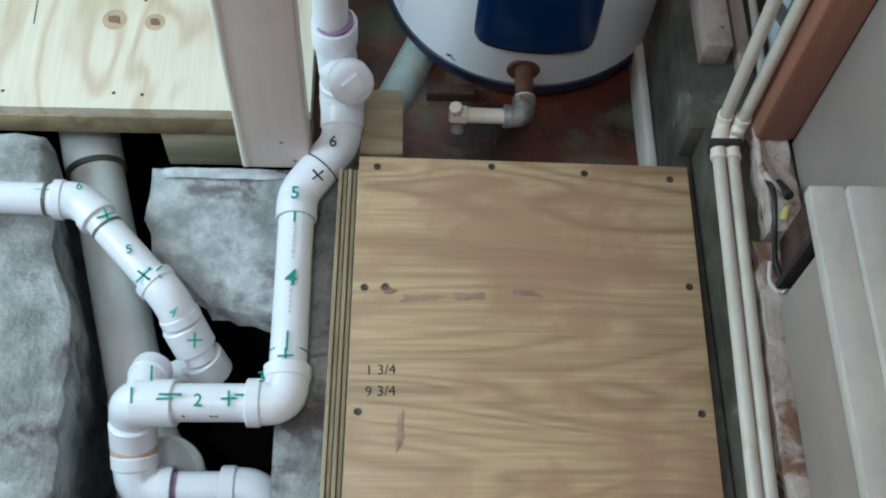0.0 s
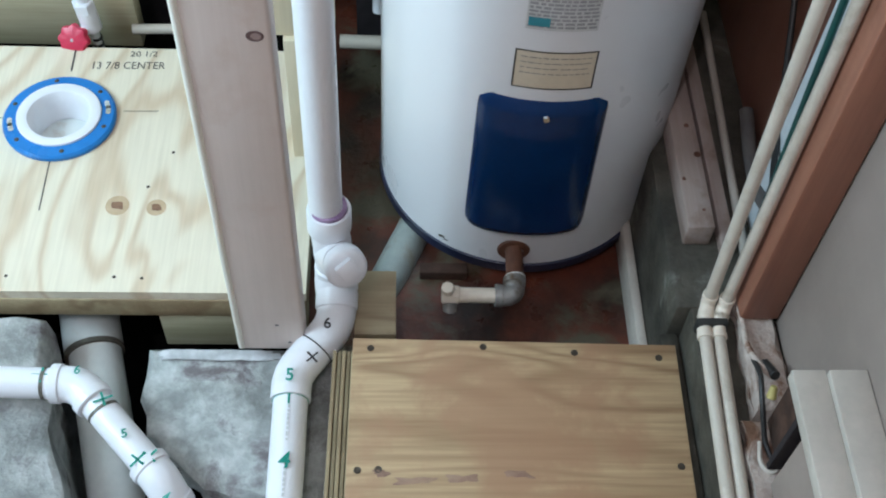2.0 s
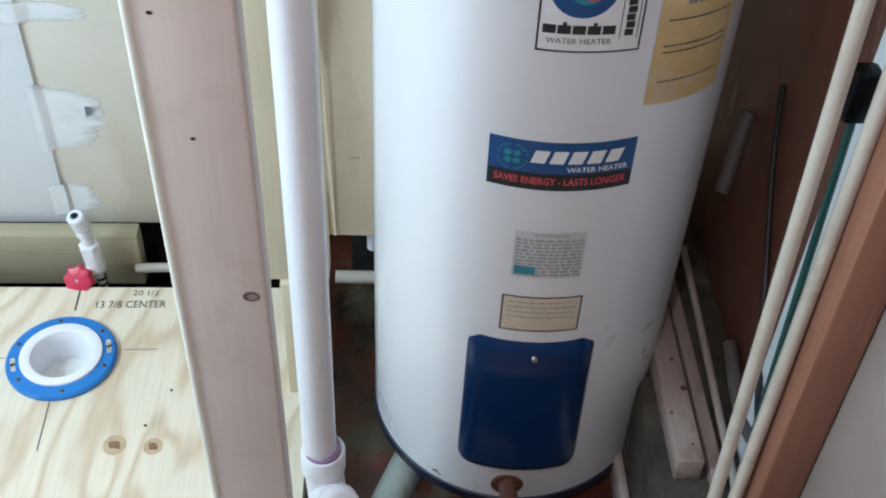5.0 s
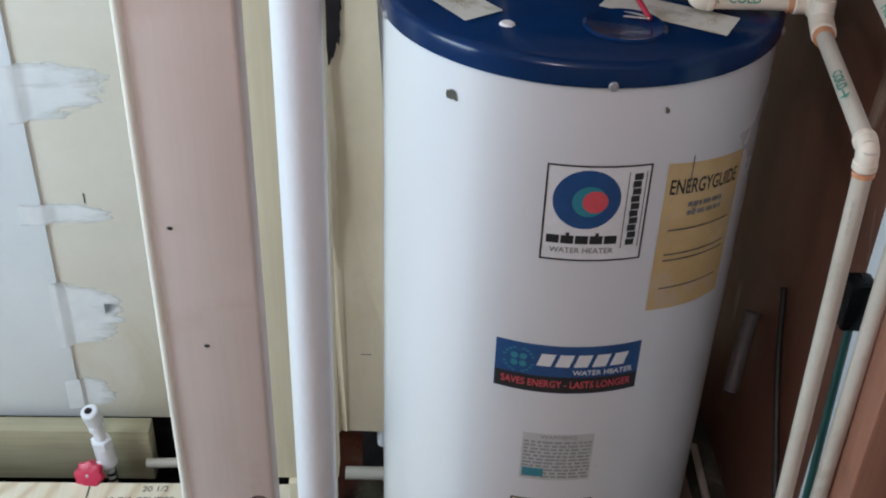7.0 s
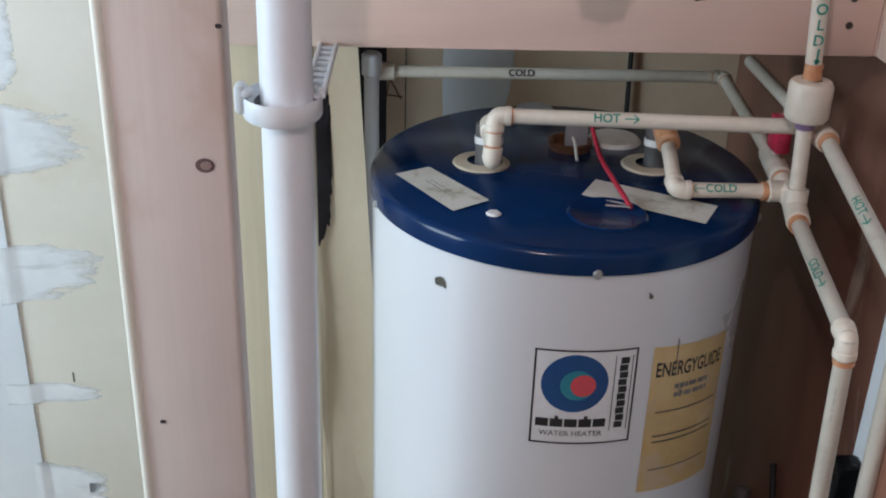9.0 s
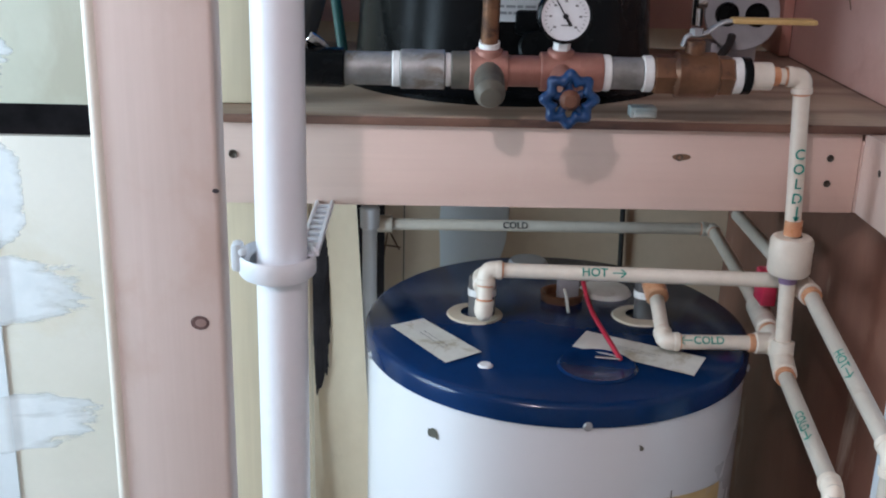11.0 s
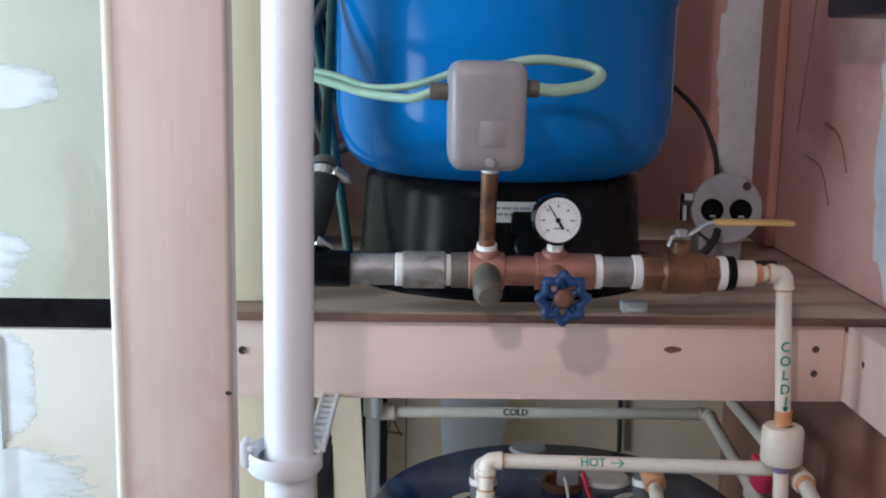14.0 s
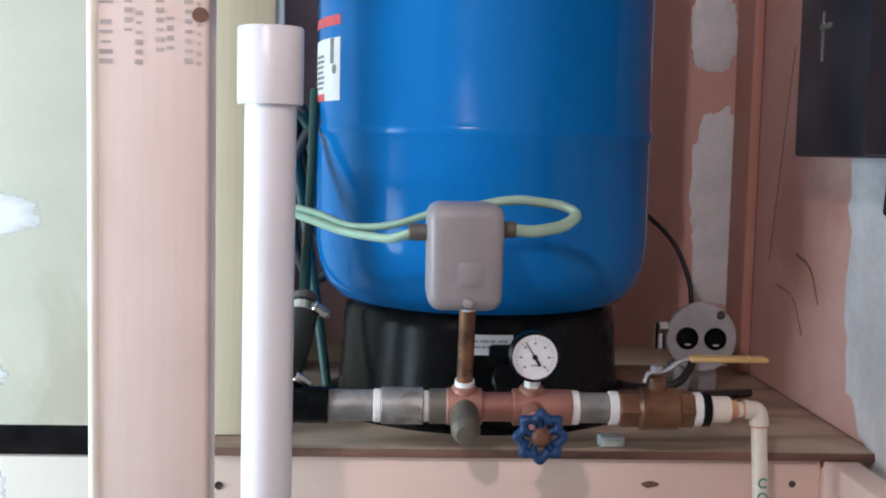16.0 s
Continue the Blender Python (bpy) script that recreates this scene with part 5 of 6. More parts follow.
for a in (0.1, 3.3):
    for k in range(5):
        b = a + 0.07 * k
        part("slot", mapped(disc(0.0042, 0.0765 * math.cos(b), 0.0765 * math.sin(b), 10), flat_map((FC[0], FC[1], FC[2] + 0.0110), (1, 0, 0), (0, 1, 0))), (PAPER, PAPER, BRONZE, PAPER, PAPER)[k], ring, smooth=0)
for k in range(6):
    b = 0.75 + k * math.pi / 3
    part("screw", lathe([(0.0, 0.0015), (0.003, 0.001), (0.004, 0.0)], (FC[0] + 0.077 * math.cos(b), FC[1] + 0.077 * math.sin(b), FC[2] + 0.0100), (0, 0, 1), 10), SCREW, ring)
single("ledger_board", box(-1.30, -0.440, 1.506, 1.543, -0.03, 0.090, 0.003), TREATED, "greenish treated board behind the platform", "board")
# Same near-black earth, so the gap behind the platform reads as shaded.
single("cavity_floor", box(-1.8, -0.17, 1.44, 1.655, -0.40, -0.12, 0), SHADED_SOIL, "ground behind the platform, coloured near black for shade", "ground", kind=S)

vl = thing("stop_valve", (-0.51, 1.47, -0.12), "white supply stop valve with a red round handle", "valve")
part("supply", rod((-0.500, 1.470, -0.12), (-0.508, 1.470, 0.055), 0.0080, 16), PVC_DIRTY, vl)
for k in range(3):
    z = -0.005 + 0.014 * k
    part("collar", rod((-0.505, 1.470, z), (-0.5053, 1.470, z + 0.005), 0.0092, 14), RUBBER, vl)
part("valve_body", join(rod((-0.508, 1.470, 0.045), (-0.512, 1.470, 0.092), 0.0170, 12, 0.003), rod((-0.509, 1.472, 0.062), (-0.530, 1.440, 0.046), 0.0100, 14, 0.001)), PVC, vl, "white plastic valve body")
part("nut", rod((-0.512, 1.470, 0.088), (-0.513, 1.470, 0.108), 0.0185, 6, 0.002), PVC, vl)
part("outlet", join(rod((-0.513, 1.470, 0.100), (-0.516, 1.470, 0.150), 0.0105, 14), rod((-0.516, 1.470, 0.128), (-0.517, 1.470, 0.142), 0.0135, 14, 0.002), rod((-0.516, 1.470, 0.146), (-0.521, 1.462, 0.180), 0.0155, 16, 0.003)), PVC, vl)
# Flat dark disc in place of a shaded bore.
part("outlet_hole", mapped(disc(0.0065), flat_map((-0.5216, 1.4606, 0.1812), (1, 0.1, 0.1), (-0.1, 0.9, 0.25))), VOID_SHADE, vl, smooth=0)
ha = Vector((-0.15, -0.80, 0.55)).normalized()
hm = look((-0.534, 1.440, 0.048), Vector((-0.534, 1.440, 0.048)) - ha)
hw = bmesh.new()
rows = []
for q, z in ((0.0, 0.010), (0.55, 0.0105), (0.92, 0.008), (1.0, 0.004), (1.0, -0.005), (0.9, -0.007), (0.0, -0.007)):
    rows.append([hw.verts.new(hm @ Vector((0.0275 * q * (0.93 + 0.07 * math.cos(8 * a)) * math.cos(a) + 1e-5 * math.cos(a), 0.0275 * q * (0.93 + 0.07 * math.cos(8 * a)) * math.sin(a) + 1e-5 * math.sin(a), z))) for a in [2 * math.pi * k / 48 for k in range(48)]])
for r0, r1 in zip(rows, rows[1:]):
    for k in range(48):
        hw.faces.new((r0[k], r0[(k + 1) % 48], r1[(k + 1) % 48], r1[k]))
part("handle", hw, RED_PAINT, vl, "red scalloped round handle")
part("handle_screw", lathe([(0.0, 0.0025), (0.004, 0.0)], Vector((-0.534, 1.440, 0.048)) + ha * 0.0095, ha, 10), PLATED, vl)
# Uses the shaded copy of the cream, as it lies in the gap.
single("cavity_pipe", rod((-0.45, 1.50, 0.018), (-0.15, 1.51, 0.018), 0.009, 14), CPVC_SHADED, "cream supply pipe in the dark gap", "pipe")

# ---- vent stack and drain lines ----
PR = 0.0240
vp = thing("vent_stack", (-0.084, 0.965, 0.0), "white plastic vent stack rising beside the stud", "pipe")
part("pipe", rod((-0.0835, 0.965, 0.20), (-0.0785, 0.965, 1.70), 0.0228, 32), PVC, vp)
part("top_coupling", lathe([(PR, 0.0), (0.0285, 0.0), (0.029, 0.002), (0.029, 0.065), (0.028, 0.067), (0.0245, 0.067), (0.0245, 0.05)], (-0.079, 0.965, 1.664), (0, 0, 1), 36), PVC, vp, "white coupling")
part("wye_socket", lathe([(PR * 0.9, 0.0), (0.0300, 0.0), (0.0305, 0.002), (0.0305, 0.038), (0.0290, 0.040), (0.0255, 0.040), (0.025, 0.03)], (-0.080, 0.963, 0.166), (0.02, 0.03, 1), 32), PVC, vp)
part("primer_ring", rod((-0.0795, 0.9635, 0.204), (-0.0795, 0.9635, 0.212), PR + 0.0012, 30), PURPLE, vp, "purple primer ring")
part("wye_body", join(rod((-0.080, 0.963, 0.175), (-0.074, 0.950, 0.085), 0.0270, 28), rod((-0.074, 0.950, 0.095), (-0.074, 0.945, 0.070), 0.0295, 28, 0.002), rod((-0.078, 0.955, 0.120), (-0.062, 0.915, 0.150), 0.0265, 26)), PVC, vp, "white cleanout wye")
cc = part("cleanout_cap", lathe([(0.0, 0.006), (0.022, 0.006), (0.0275, 0.003), (0.0295, -0.002), (0.0295, -0.022), (0.0, -0.022)], (-0.055, 0.902, 0.156), (0.25, -0.8, 0.62), 28), PVC, vp, "white round cleanout plug")
part("square_boss", box(-0.013, 0.013, -0.013, 0.013, 0.0, 0.013, 0.002, look((-0.055, 0.902, 0.156), Vector((-0.055, 0.902, 0.156)) - Vector((0.25, -0.8, 0.62))) @ pose(0, 0, 0.005, 0, 0, 28)), PVC, cc)
part("hub", rod((-0.074, 0.946, 0.075), (-0.0715, 0.925, 0.060), 0.0305, 26, 0.002), PVC, vp)
sr = thing("pipe_strap", (-0.084, 0.965, 1.20), "white plastic pipe strap round the vent stack", "strap")
part("band", lathe([(0.0245, -0.010), (0.0330, -0.011), (0.0345, -0.009), (0.0345, 0.007), (0.0335, 0.009), (0.0320, 0.007), (0.0300, 0.002), (0.0245, 0.002)], (-0.084, 0.965, 1.213), (0.0, -0.05, 1), 40), PVC, sr)
part("ear", join(box(-0.1235, -0.113, 0.950, 0.966, 1.206, 1.233, 0.004), box(-0.117, -0.108, 0.948, 0.962, 1.222, 1.229, 0.003)), PVC, sr)
m = Matrix.Translation((-0.057, 0.985, 1.219)) @ Matrix.Rotation(math.atan2(-0.012, 0.18), 4, "X")
part("ladder_strap", join(box(-0.010, -0.006, -0.02, 0.19, -0.003, 0.003, 0.001, m), box(0.006, 0.010, -0.02, 0.19, -0.003, 0.003, 0.001, m), box(-0.007, 0.007, -0.02, 0.19, -0.0030, -0.0012, 0, m)), PVC, sr, "ribbed plastic hanger strap")
for k in range(8):
    part("rung", box(-0.007, 0.007, 0.0 + 0.023 * k, 0.008 + 0.023 * k, -0.0012, 0.002, 0.0005, m), PVC, sr)

dl = thing("drain_line", (-0.16, 0.65, -0.03), "white plastic drain line with green marker numbers", "pipe")
pipe_run(dl, [(-0.130, 0.790, 0.030), (-0.130, 0.508, 0.026), (-0.27, 0.508, 0.024)], 0.0240, PVC, PVC, hub=2.0)
part("double_bend", sweep(fillet([(-0.0715, 0.918, 0.060), (-0.072, 0.880, 0.048), (-0.130, 0.806, 0.032), (-0.130, 0.768, 0.030)], 0.030, 9), 0.0278, 28), PVC, dl, "white offset bend")
part("bend_hub", rod((-0.0715, 0.926, 0.063), (-0.0718, 0.900, 0.054), 0.0300, 28, 0.002), PVC, dl)
part("seam_line", rod((-0.099, 0.8455, 0.0408), (-0.1002, 0.844, 0.0405), 0.0283, 28), BLACK_INK, dl)
part("number", mapped(text_bm("4", 0.023), flat_map((-0.130, 0.668, 0.0540), (1, 0, 0), (0.08, 1, 0.015))), GREEN_INK, dl, smooth=0)
inks = [("5", (-0.130, 0.795, 0.034), 0.018), ("2", (-0.235, 0.508, 0.024), 0.016)]
for s, p, hgt in inks:
    part("number", mapped(text_bm(s, hgt), flat_map(Vector(p) + Vector((0, -0.006, 0.0300 if s == "5" else 0.0242)), (1, 0, 0), (0, 1, 0.15))), GREEN_INK, dl, smooth=0)
part("number", mapped(text_bm("3", 0.014), flat_map((-0.158, 0.530, 0.0570), (1, 0.2, 0), (-0.2, 1, 0.1))), GREEN_INK, dl, smooth=0)
part("number", mapped(text_bm("6", 0.016), flat_map((-0.082, 0.862, 0.0785), (1, 0, 0), (0, 1, 0.2))), BLACK_INK, dl, smooth=0)
for p, q in (((-0.130, 0.770, 0.029), (-0.130, 0.766, 0.029)), ((-0.130, 0.5755, 0.026), (-0.130, 0.573, 0.026)), ((-0.172, 0.508, 0.025), (-0.175, 0.508, 0.025)), ((-0.270, 0.508, 0.024), (-0.2735, 0.508, 0.024))):
    part("ink_ring", rod(p, q, 0.0246, 30), GREEN_INK, dl)
for x, y, a in ((-0.130, 0.765, 0), (-0.130, 0.580, 0), (-0.176, 0.508, 1), (-0.268, 0.508, 1)):
    w, hh = (0.028, 0.003) if a else (0.003, 0.028)
    part("tick", mapped(patch(w, hh), flat_map((x, y, 0.0540), (1, 0, 0), (0, 1, 0))), GREEN_INK, dl, smooth=0)
for kind, x, y, z in (("|", -0.316, 0.509, 0.0470), ("|", -0.296, 0.540, 0.0420), ("+", -0.251, 0.593, 0.0220), ("x", -0.100, 0.808, 0.0800), ("+", -0.131, 0.560, 0.0540), ("+", -0.197, 0.504, 0.0520), ("-", -0.275, 0.503, 0.0520),):
    turn = 0.78 if kind == "x" else 0.05
    c, sn = math.cos(turn), math.sin(turn)
    strokes = [patch(0.0030, 0.020)] if kind in "|+x" else []
    strokes += [patch(0.020, 0.0026)] if kind in "-+x" else []
    part("tick", mapped(join(*strokes), flat_map((x, y, z), (c, sn, 0), (-sn, c, 0.2))), BLACK_INK if kind == "x" else GREEN_INK, dl, smooth=0)
tee = part("sanitary_tee", join(rod((-0.265, 0.508, 0.022), (-0.318, 0.510, 0.016), 0.0300, 28, 0.002), sweep(fillet([(-0.29, 0.509, 0.018), (-0.322, 0.512, 0.010), (-0.330, 0.508, -0.03)], 0.03), 0.0295, 26), sweep(fillet([(-0.308, 0.510, 0.012), (-0.309, 0.535, 0.010), (-0.306, 0.556, -0.004)], 0.02), 0.0245, 24)), PVC, dl, "white drain tee")
part("tee_hub", join(rod((-0.328, 0.500, -0.025), (-0.330, 0.470, -0.070), 0.0305, 28, 0.002), rod((-0.308, 0.545, 0.006), (-0.306, 0.566, -0.010), 0.0265, 26, 0.002)), PVC, dl)
part("lower_bend", elbow_bm((-0.326, 0.428, -0.085), (-0.05, 0.8, 0.5), (1, 0, 0), 0.0240, 0.048), PVC, dl)
part("primer_ring", rod((-0.280, 0.428, -0.085), (-0.272, 0.428, -0.085), 0.0252, 28), PURPLE, dl)
part("pipe", rod((-0.285, 0.428, -0.085), (-0.20, 0.428, -0.085), 0.0240, 26), PVC, dl)
for x in (-0.206, -0.279):
    part("stain_ring", rod((x, 0.428, -0.085), (x - 0.006, 0.428, -0.085), 0.0246, 28), PVC_STAIN, dl)
part("stain_ring", rod((-0.3287, 0.482, -0.052), (-0.3290, 0.476, -0.060), 0.0312, 28), PVC_STAIN, dl)
part("lower_bend", elbow_bm((-0.165, 0.428, -0.085), (-1, 0, 0), (0.15, -1, -0.5), 0.0250, 0.052), PVC, dl)

al = thing("branch_drain", (-0.35, 0.70, -0.1), "white plastic branch drain with green marker ticks", "pipe")
pipe_run(al, [(-0.75, 0.790, 0.052), (-0.412, 0.780, 0.050), (-0.285, 0.645, 0.036), (-0.248, 0.588, -0.03)], 0.0215, PVC, PVC, hub=1.7)
part("coupling", rod((-0.272, 0.622, 0.008), (-0.256, 0.600, -0.022), 0.0285, 26, 0.002), PVC, al)
part("joint_hub", join(rod((-0.252, 0.592, -0.032), (-0.238, 0.578, -0.062), 0.0300, 26, 0.002), rod((-0.245, 0.585, -0.05), (-0.300, 0.570, -0.075), 0.025, 22)), PVC_DIRTY, al)
part("number", mapped(text_bm("5", 0.013), flat_map((-0.338, 0.700, 0.0660), (1, 0.3, 0), (-0.3, 1, 0))), GREEN_INK, al, smooth=0)
part("number", mapped(text_bm("6", 0.013), flat_map((-0.410, 0.786, 0.0790), (1, 0, 0), (0, 1, 0))), GREEN_INK, al, smooth=0)
part("number", mapped(text_bm("4", 0.014), flat_map((-0.276, 0.618, 0.0520), (1, -0.4, 0.2), (0.4, 1, 0.4))), GREEN_INK, al, smooth=0)
for p, q in (((-0.376, 0.742, 0.0465), (-0.3735, 0.739, 0.046)), ((-0.455, 0.7813, 0.0505), (-0.460, 0.7815, 0.0505))):
    part("ink_ring", rod(p, q, 0.0223, 28), BRONZE, al)
for x, y, r in ((-0.458, 0.783, 0.0), (-0.302, 0.668, 0.9), (-0.316, 0.664, 0.9), (-0.372, 0.748, 0.4)):
    c, s = math.cos(r), math.sin(r)
    part("tick", mapped(join(patch(0.026, 0.003), patch(0.003, 0.022)), flat_map((x, y, 0.0715 if x < -0.4 else 0.0645 if x > -0.33 else 0.070), (c, s, 0), (-s, c, 0))), GREEN_INK, al, smooth=0)

single("mortar_smear", smear(61, 0.180, 0.018, wall_fn((-0.238, 0.853, 0.0050), (1, 0, 0), (0, 1, 0), (0, 0, 1)), 0.0015, 50, 0.07), MORTAR, "pale mortar smear along the broken concrete block", "mortar", kind=S)
bp = thing("soil_pipe", (-0.38, 0.7, -0.16), "large grey-white soil pipe down in the trench", "pipe")
part("pipe", rod((-0.476, 1.02, -0.115), (-0.352, 0.575, -0.145), 0.0400, 32), PVC_DIRTY, bp)
part("coupling", rod((-0.482, 1.04, -0.113), (-0.452, 0.93, -0.120), 0.0450, 32, 0.002), PVC_DIRTY, bp, "stained pipe coupling")
part("ring", rod((-0.4525, 0.932, -0.120), (-0.4505, 0.925, -0.1205), 0.0455, 32), BRONZE, bp)
part("bend", sweep(fillet([(-0.352, 0.575, -0.145), (-0.330, 0.50, -0.150), (-0.29, 0.46, -0.175), (-0.275, 0.44, -0.25)], 0.05), 0.0430, 28), PVC_DIRTY, bp)
part("stub", lathe([(0.040, -0.10), (0.042, 0.0), (0.039, 0.001), (0.036, -0.02), (0.0, -0.06)], (-0.285, 0.475, -0.115), (0.4, 0.25, 0.6), 30), PVC_DIRTY, bp)

# ---- floor cover ----
cv = thing("floor_cover", (0.17, 0.5, 0.0), "plywood floor cover screwed down over a frame", "cover")
cm = Matrix.Translation((0.17, 0.8, 0)) @ Matrix.Rotation(radians(-1.0), 4, "Z") @ Matrix.Translation((-0.17, -0.8, 0))
part("sheet", box(-0.045, 0.392, 0.02, 0.820, 0.086, 0.104, 0.0012, cm), COVER_PLY, cv, "yellow-brown plywood with wavy grain")
for k in range(5):
    x = -0.072 + 0.0062 * k
    part("ply", box(x, x + 0.0050, 0.02, 0.812, 0.0, 0.084 - 0.002 * (k % 2), 0.0008, cm), (PLY_EDGE, PLY_CORE)[k % 2], cv)
part("frame_side", box(-0.040, 0.0, 0.02, 0.812, 0.0, 0.0855, 0.001, cm), PLY_EDGE, cv)
part("frame_back", box(0.001, 0.385, 0.775, 0.812, 0.0, 0.0855, 0.001, cm), PLY_EDGE, cv)
part("frame_edge", box(0.345, 0.385, 0.02, 0.774, 0.0, 0.0855, 0.001, cm), PLY_EDGE, cv)
for x, y in ((-0.021, 0.808), (0.130, 0.811), (0.253, 0.803), (0.367, 0.796), (-0.034, 0.632), (0.375, 0.638), (-0.038, 0.470), (0.371, 0.470), (-0.008, 0.633)):
    part("screw", lathe([(0.0, 0.0003), (0.0025, 0.0003), (0.0045, 0.0010), (0.005, 0.0)], (x, y, 0.1040), (0, 0, 1), 12), SCREW, cv)
part("lettering", mapped(text_bm("1 3/4", 0.013, 0), flat_map((-0.012, 0.522, 0.1045), (1, 0.05, 0), (-0.05, 1, 0))), BLACK_INK, cv, smooth=0)
part("lettering", mapped(text_bm("9 3/4", 0.013, 0), flat_map((-0.012, 0.495, 0.1045), (1, 0.05, 0), (-0.05, 1, 0))), BLACK_INK, cv, smooth=0)
lbk = thing("lumber_block", (-0.016, 0.92, -0.06), "layered lumber block beside the heater", "lumber block")
for k in range(8):
    part("layer", box(-0.046, 0.013, 0.868 + 0.001 * (k % 2), 0.978, -0.06 + 0.0125 * k, -0.0480 + 0.0125 * k, 0.001), BLOCK, lbk)
for k, (x, y, w, hh) in enumerate(((0.096, 0.621, 0.034, 0.012), (0.036, 0.618, 0.045, 0.010), (0.167, 0.627, 0.030, 0.010), (0.012, 0.445, 0.010, 0.040), (-0.004, 0.628, 0.02, 0.008))):
    part("smudge", smear(90 + k, w, hh, wall_fn((x, y, 0.1041), (1, 0, 0), (0, 1, 0), (0, 0, 1)), 0.0003, 30, 0.35), SMUDGE, cv, "brown boot smudge")
# Coloured well below the other plastic pipes to look shadowed.
single("floor_bend", sweep(fillet([(-0.030, 0.975, -0.075), (0.0, 1.03, -0.068), (0.025, 1.09, -0.066), (0.060, 1.17, -0.066)], 0.06), 0.030, 24), PALE_BEND, "pale pipe bend beside the heater, greyed for shade", "pipe")
# The shim wears the brown shade colour instead of a wood.
single("shim", box(0.05, 0.125, 1.03, 1.05, -0.06, -0.0400, 0.002), BROWN_SHADE, "thin wooden shim under the heater edge, coloured dark for shade", "shim")
single("plaster_strip", box(0.369, 0.384, 0.846, 1.20, -0.06, -0.002, 0.004), TRIM, "pale strip against the curb by the heater", "strip")
spl = thing("sill_plate", (0.43, 1.2, 0.158), "weathered pinkish sill plate with rusty nails", "sill plate")
part("board", box(0.408, 0.446, 0.945, 1.45, 0.158, 0.200, 0.003), SILL, spl)
for x, y, r in ((0.434, 0.975, 0.0025), (0.414, 1.03, 0.003), (0.440, 1.075, 0.0055), (0.432, 1.13, 0.004)):
    part("nail", lathe([(0.0, 0.0012), (r * 0.8, 0.001), (r, 0.0)], (x, y, 0.2), (0, 0, 1), 10), RUSTY_PIPE, spl)
single("red_batten", box(0.457, 0.476, 0.930, 1.55, 0.158, 0.180, 0.002), SILL, "weathered brown batten beside the sill plate", "batten")
single("floor_conduit", rod((0.486, 0.86, 0.172), (0.505, 1.40, 0.172), 0.0062, 14), TRIM, "thin cream conduit on the curb", "conduit")

# ---- water supply pipes ----
CR = 0.0083
cs = thing("cold_supply", (0.43, 1.10, 1.0), "cream cold water pipe with green marker writing", "pipe")
pipe_run(cs, [(0.398, MY, MZ), (0.424, MY, MZ), (0.4325, 1.116, 1.195)], CR, CPVC, CPVC, 2.0, GLUE)
part("union", lathe([(0.010, 0.0), (0.020, 0.001), (0.0225, 0.004), (0.0225, 0.038), (0.020, 0.042), (0.010, 0.043)], (0.4335, 1.116, 1.152), (0, 0, 1), 14), CPVC, cs, "cream threaded union")
part("cement_ring", rod((0.4325, 1.116, 1.196), (0.4325, 1.116, 1.212), 0.0092, 18), GLUE, cs)
part("pipe", rod((0.434, 1.116, 1.152), (0.439, 1.116, 1.055), CR, 18), CPVC, cs)
part("cement_ring", rod((0.4345, 1.116, 1.143), (0.434, 1.116, 1.152), 0.0095, 18), PURPLE, cs)
tee1 = part("tee", join(rod((0.443, 1.138, 1.058), (0.432, 1.080, 1.052), 0.0125, 20, 0.001), rod((0.438, 1.112, 1.054), (0.4385, 1.115, 1.076), 0.0120, 18, 0.001)), CPVC, cs, "cream tee")
tee2 = part("tee", join(rod((0.443, 1.172, 1.060), (0.440, 1.138, 1.057), 0.0125, 20, 0.001), rod((0.441, 1.150, 1.058), (0.418, 1.149, 1.058), 0.0120, 18, 0.001)), CPVC, cs, "cream tee")
for p, q in (((0.4436, 1.140, 1.0584), (0.4428, 1.136, 1.058)), ((0.432, 1.080, 1.052), (0.4305, 1.073, 1.0513)), ((0.418, 1.149, 1.058), (0.412, 1.149, 1.058)), ((0.443, 1.173, 1.060), (0.4435, 1.180, 1.0605))):
    part("cement_ring", rod(p, q, 0.0105, 18), GLUE, cs)
# The lower cold run takes the shaded cream; its fittings keep the full one.
pipe_run(cs, [(0.432, 1.08, 1.052), (0.404, 0.857, 1.046), (0.420, 0.832, 0.186), (0.4115, 0.800, 0.178), (0.3945, 0.30, 0.178)], CR, CPVC_SHADED, CPVC, 2.2)
part("cement_ring", rod((0.4046, 0.8562, 1.026), (0.4048, 0.8561, 1.0215), 0.0095, 18), GLUE, cs)
pipe_run(cs, [(0.42, 1.149, 1.058), (0.318, 1.150, 1.058), (0.322, 1.225, 1.085)], CR, CPVC, CPVC, 2.0, GLUE)
part("adapter", rod((0.322, 1.215, 1.084), (0.322, 1.250, 1.094), 0.0135, 16, 0.002), GLUE, cs, "orange-stained cream adapter")
rv = part("stop_valve", join(rod((0.443, 1.18, 1.061), (0.450, 1.25, 1.064), 0.0130, 16, 0.002), rod((0.448, 1.222, 1.064), (0.448, 1.222, 1.085), 0.006, 12)), CPVC, cs)
part("valve_handle", box(0.440, 0.458, 1.205, 1.240, 1.078, 1.118, 0.004), RED_PAINT, rv, "red valve handle")
pipe_run(cs, [(0.450, 1.25, 1.064), (0.470, 1.535, 1.066), (0.0, 1.535, 1.066)], CR, CPVC, CPVC, 2.0, GLUE)
part("tee", rod((0.010, 1.535, 1.066), (-0.018, 1.535, 1.066), 0.0125, 18, 0.001), CPVC, cs)
part("riser", rod((-0.022, 1.525, 0.05), (-0.022, 1.525, 1.082), 0.0105, 18), PVC, cs)
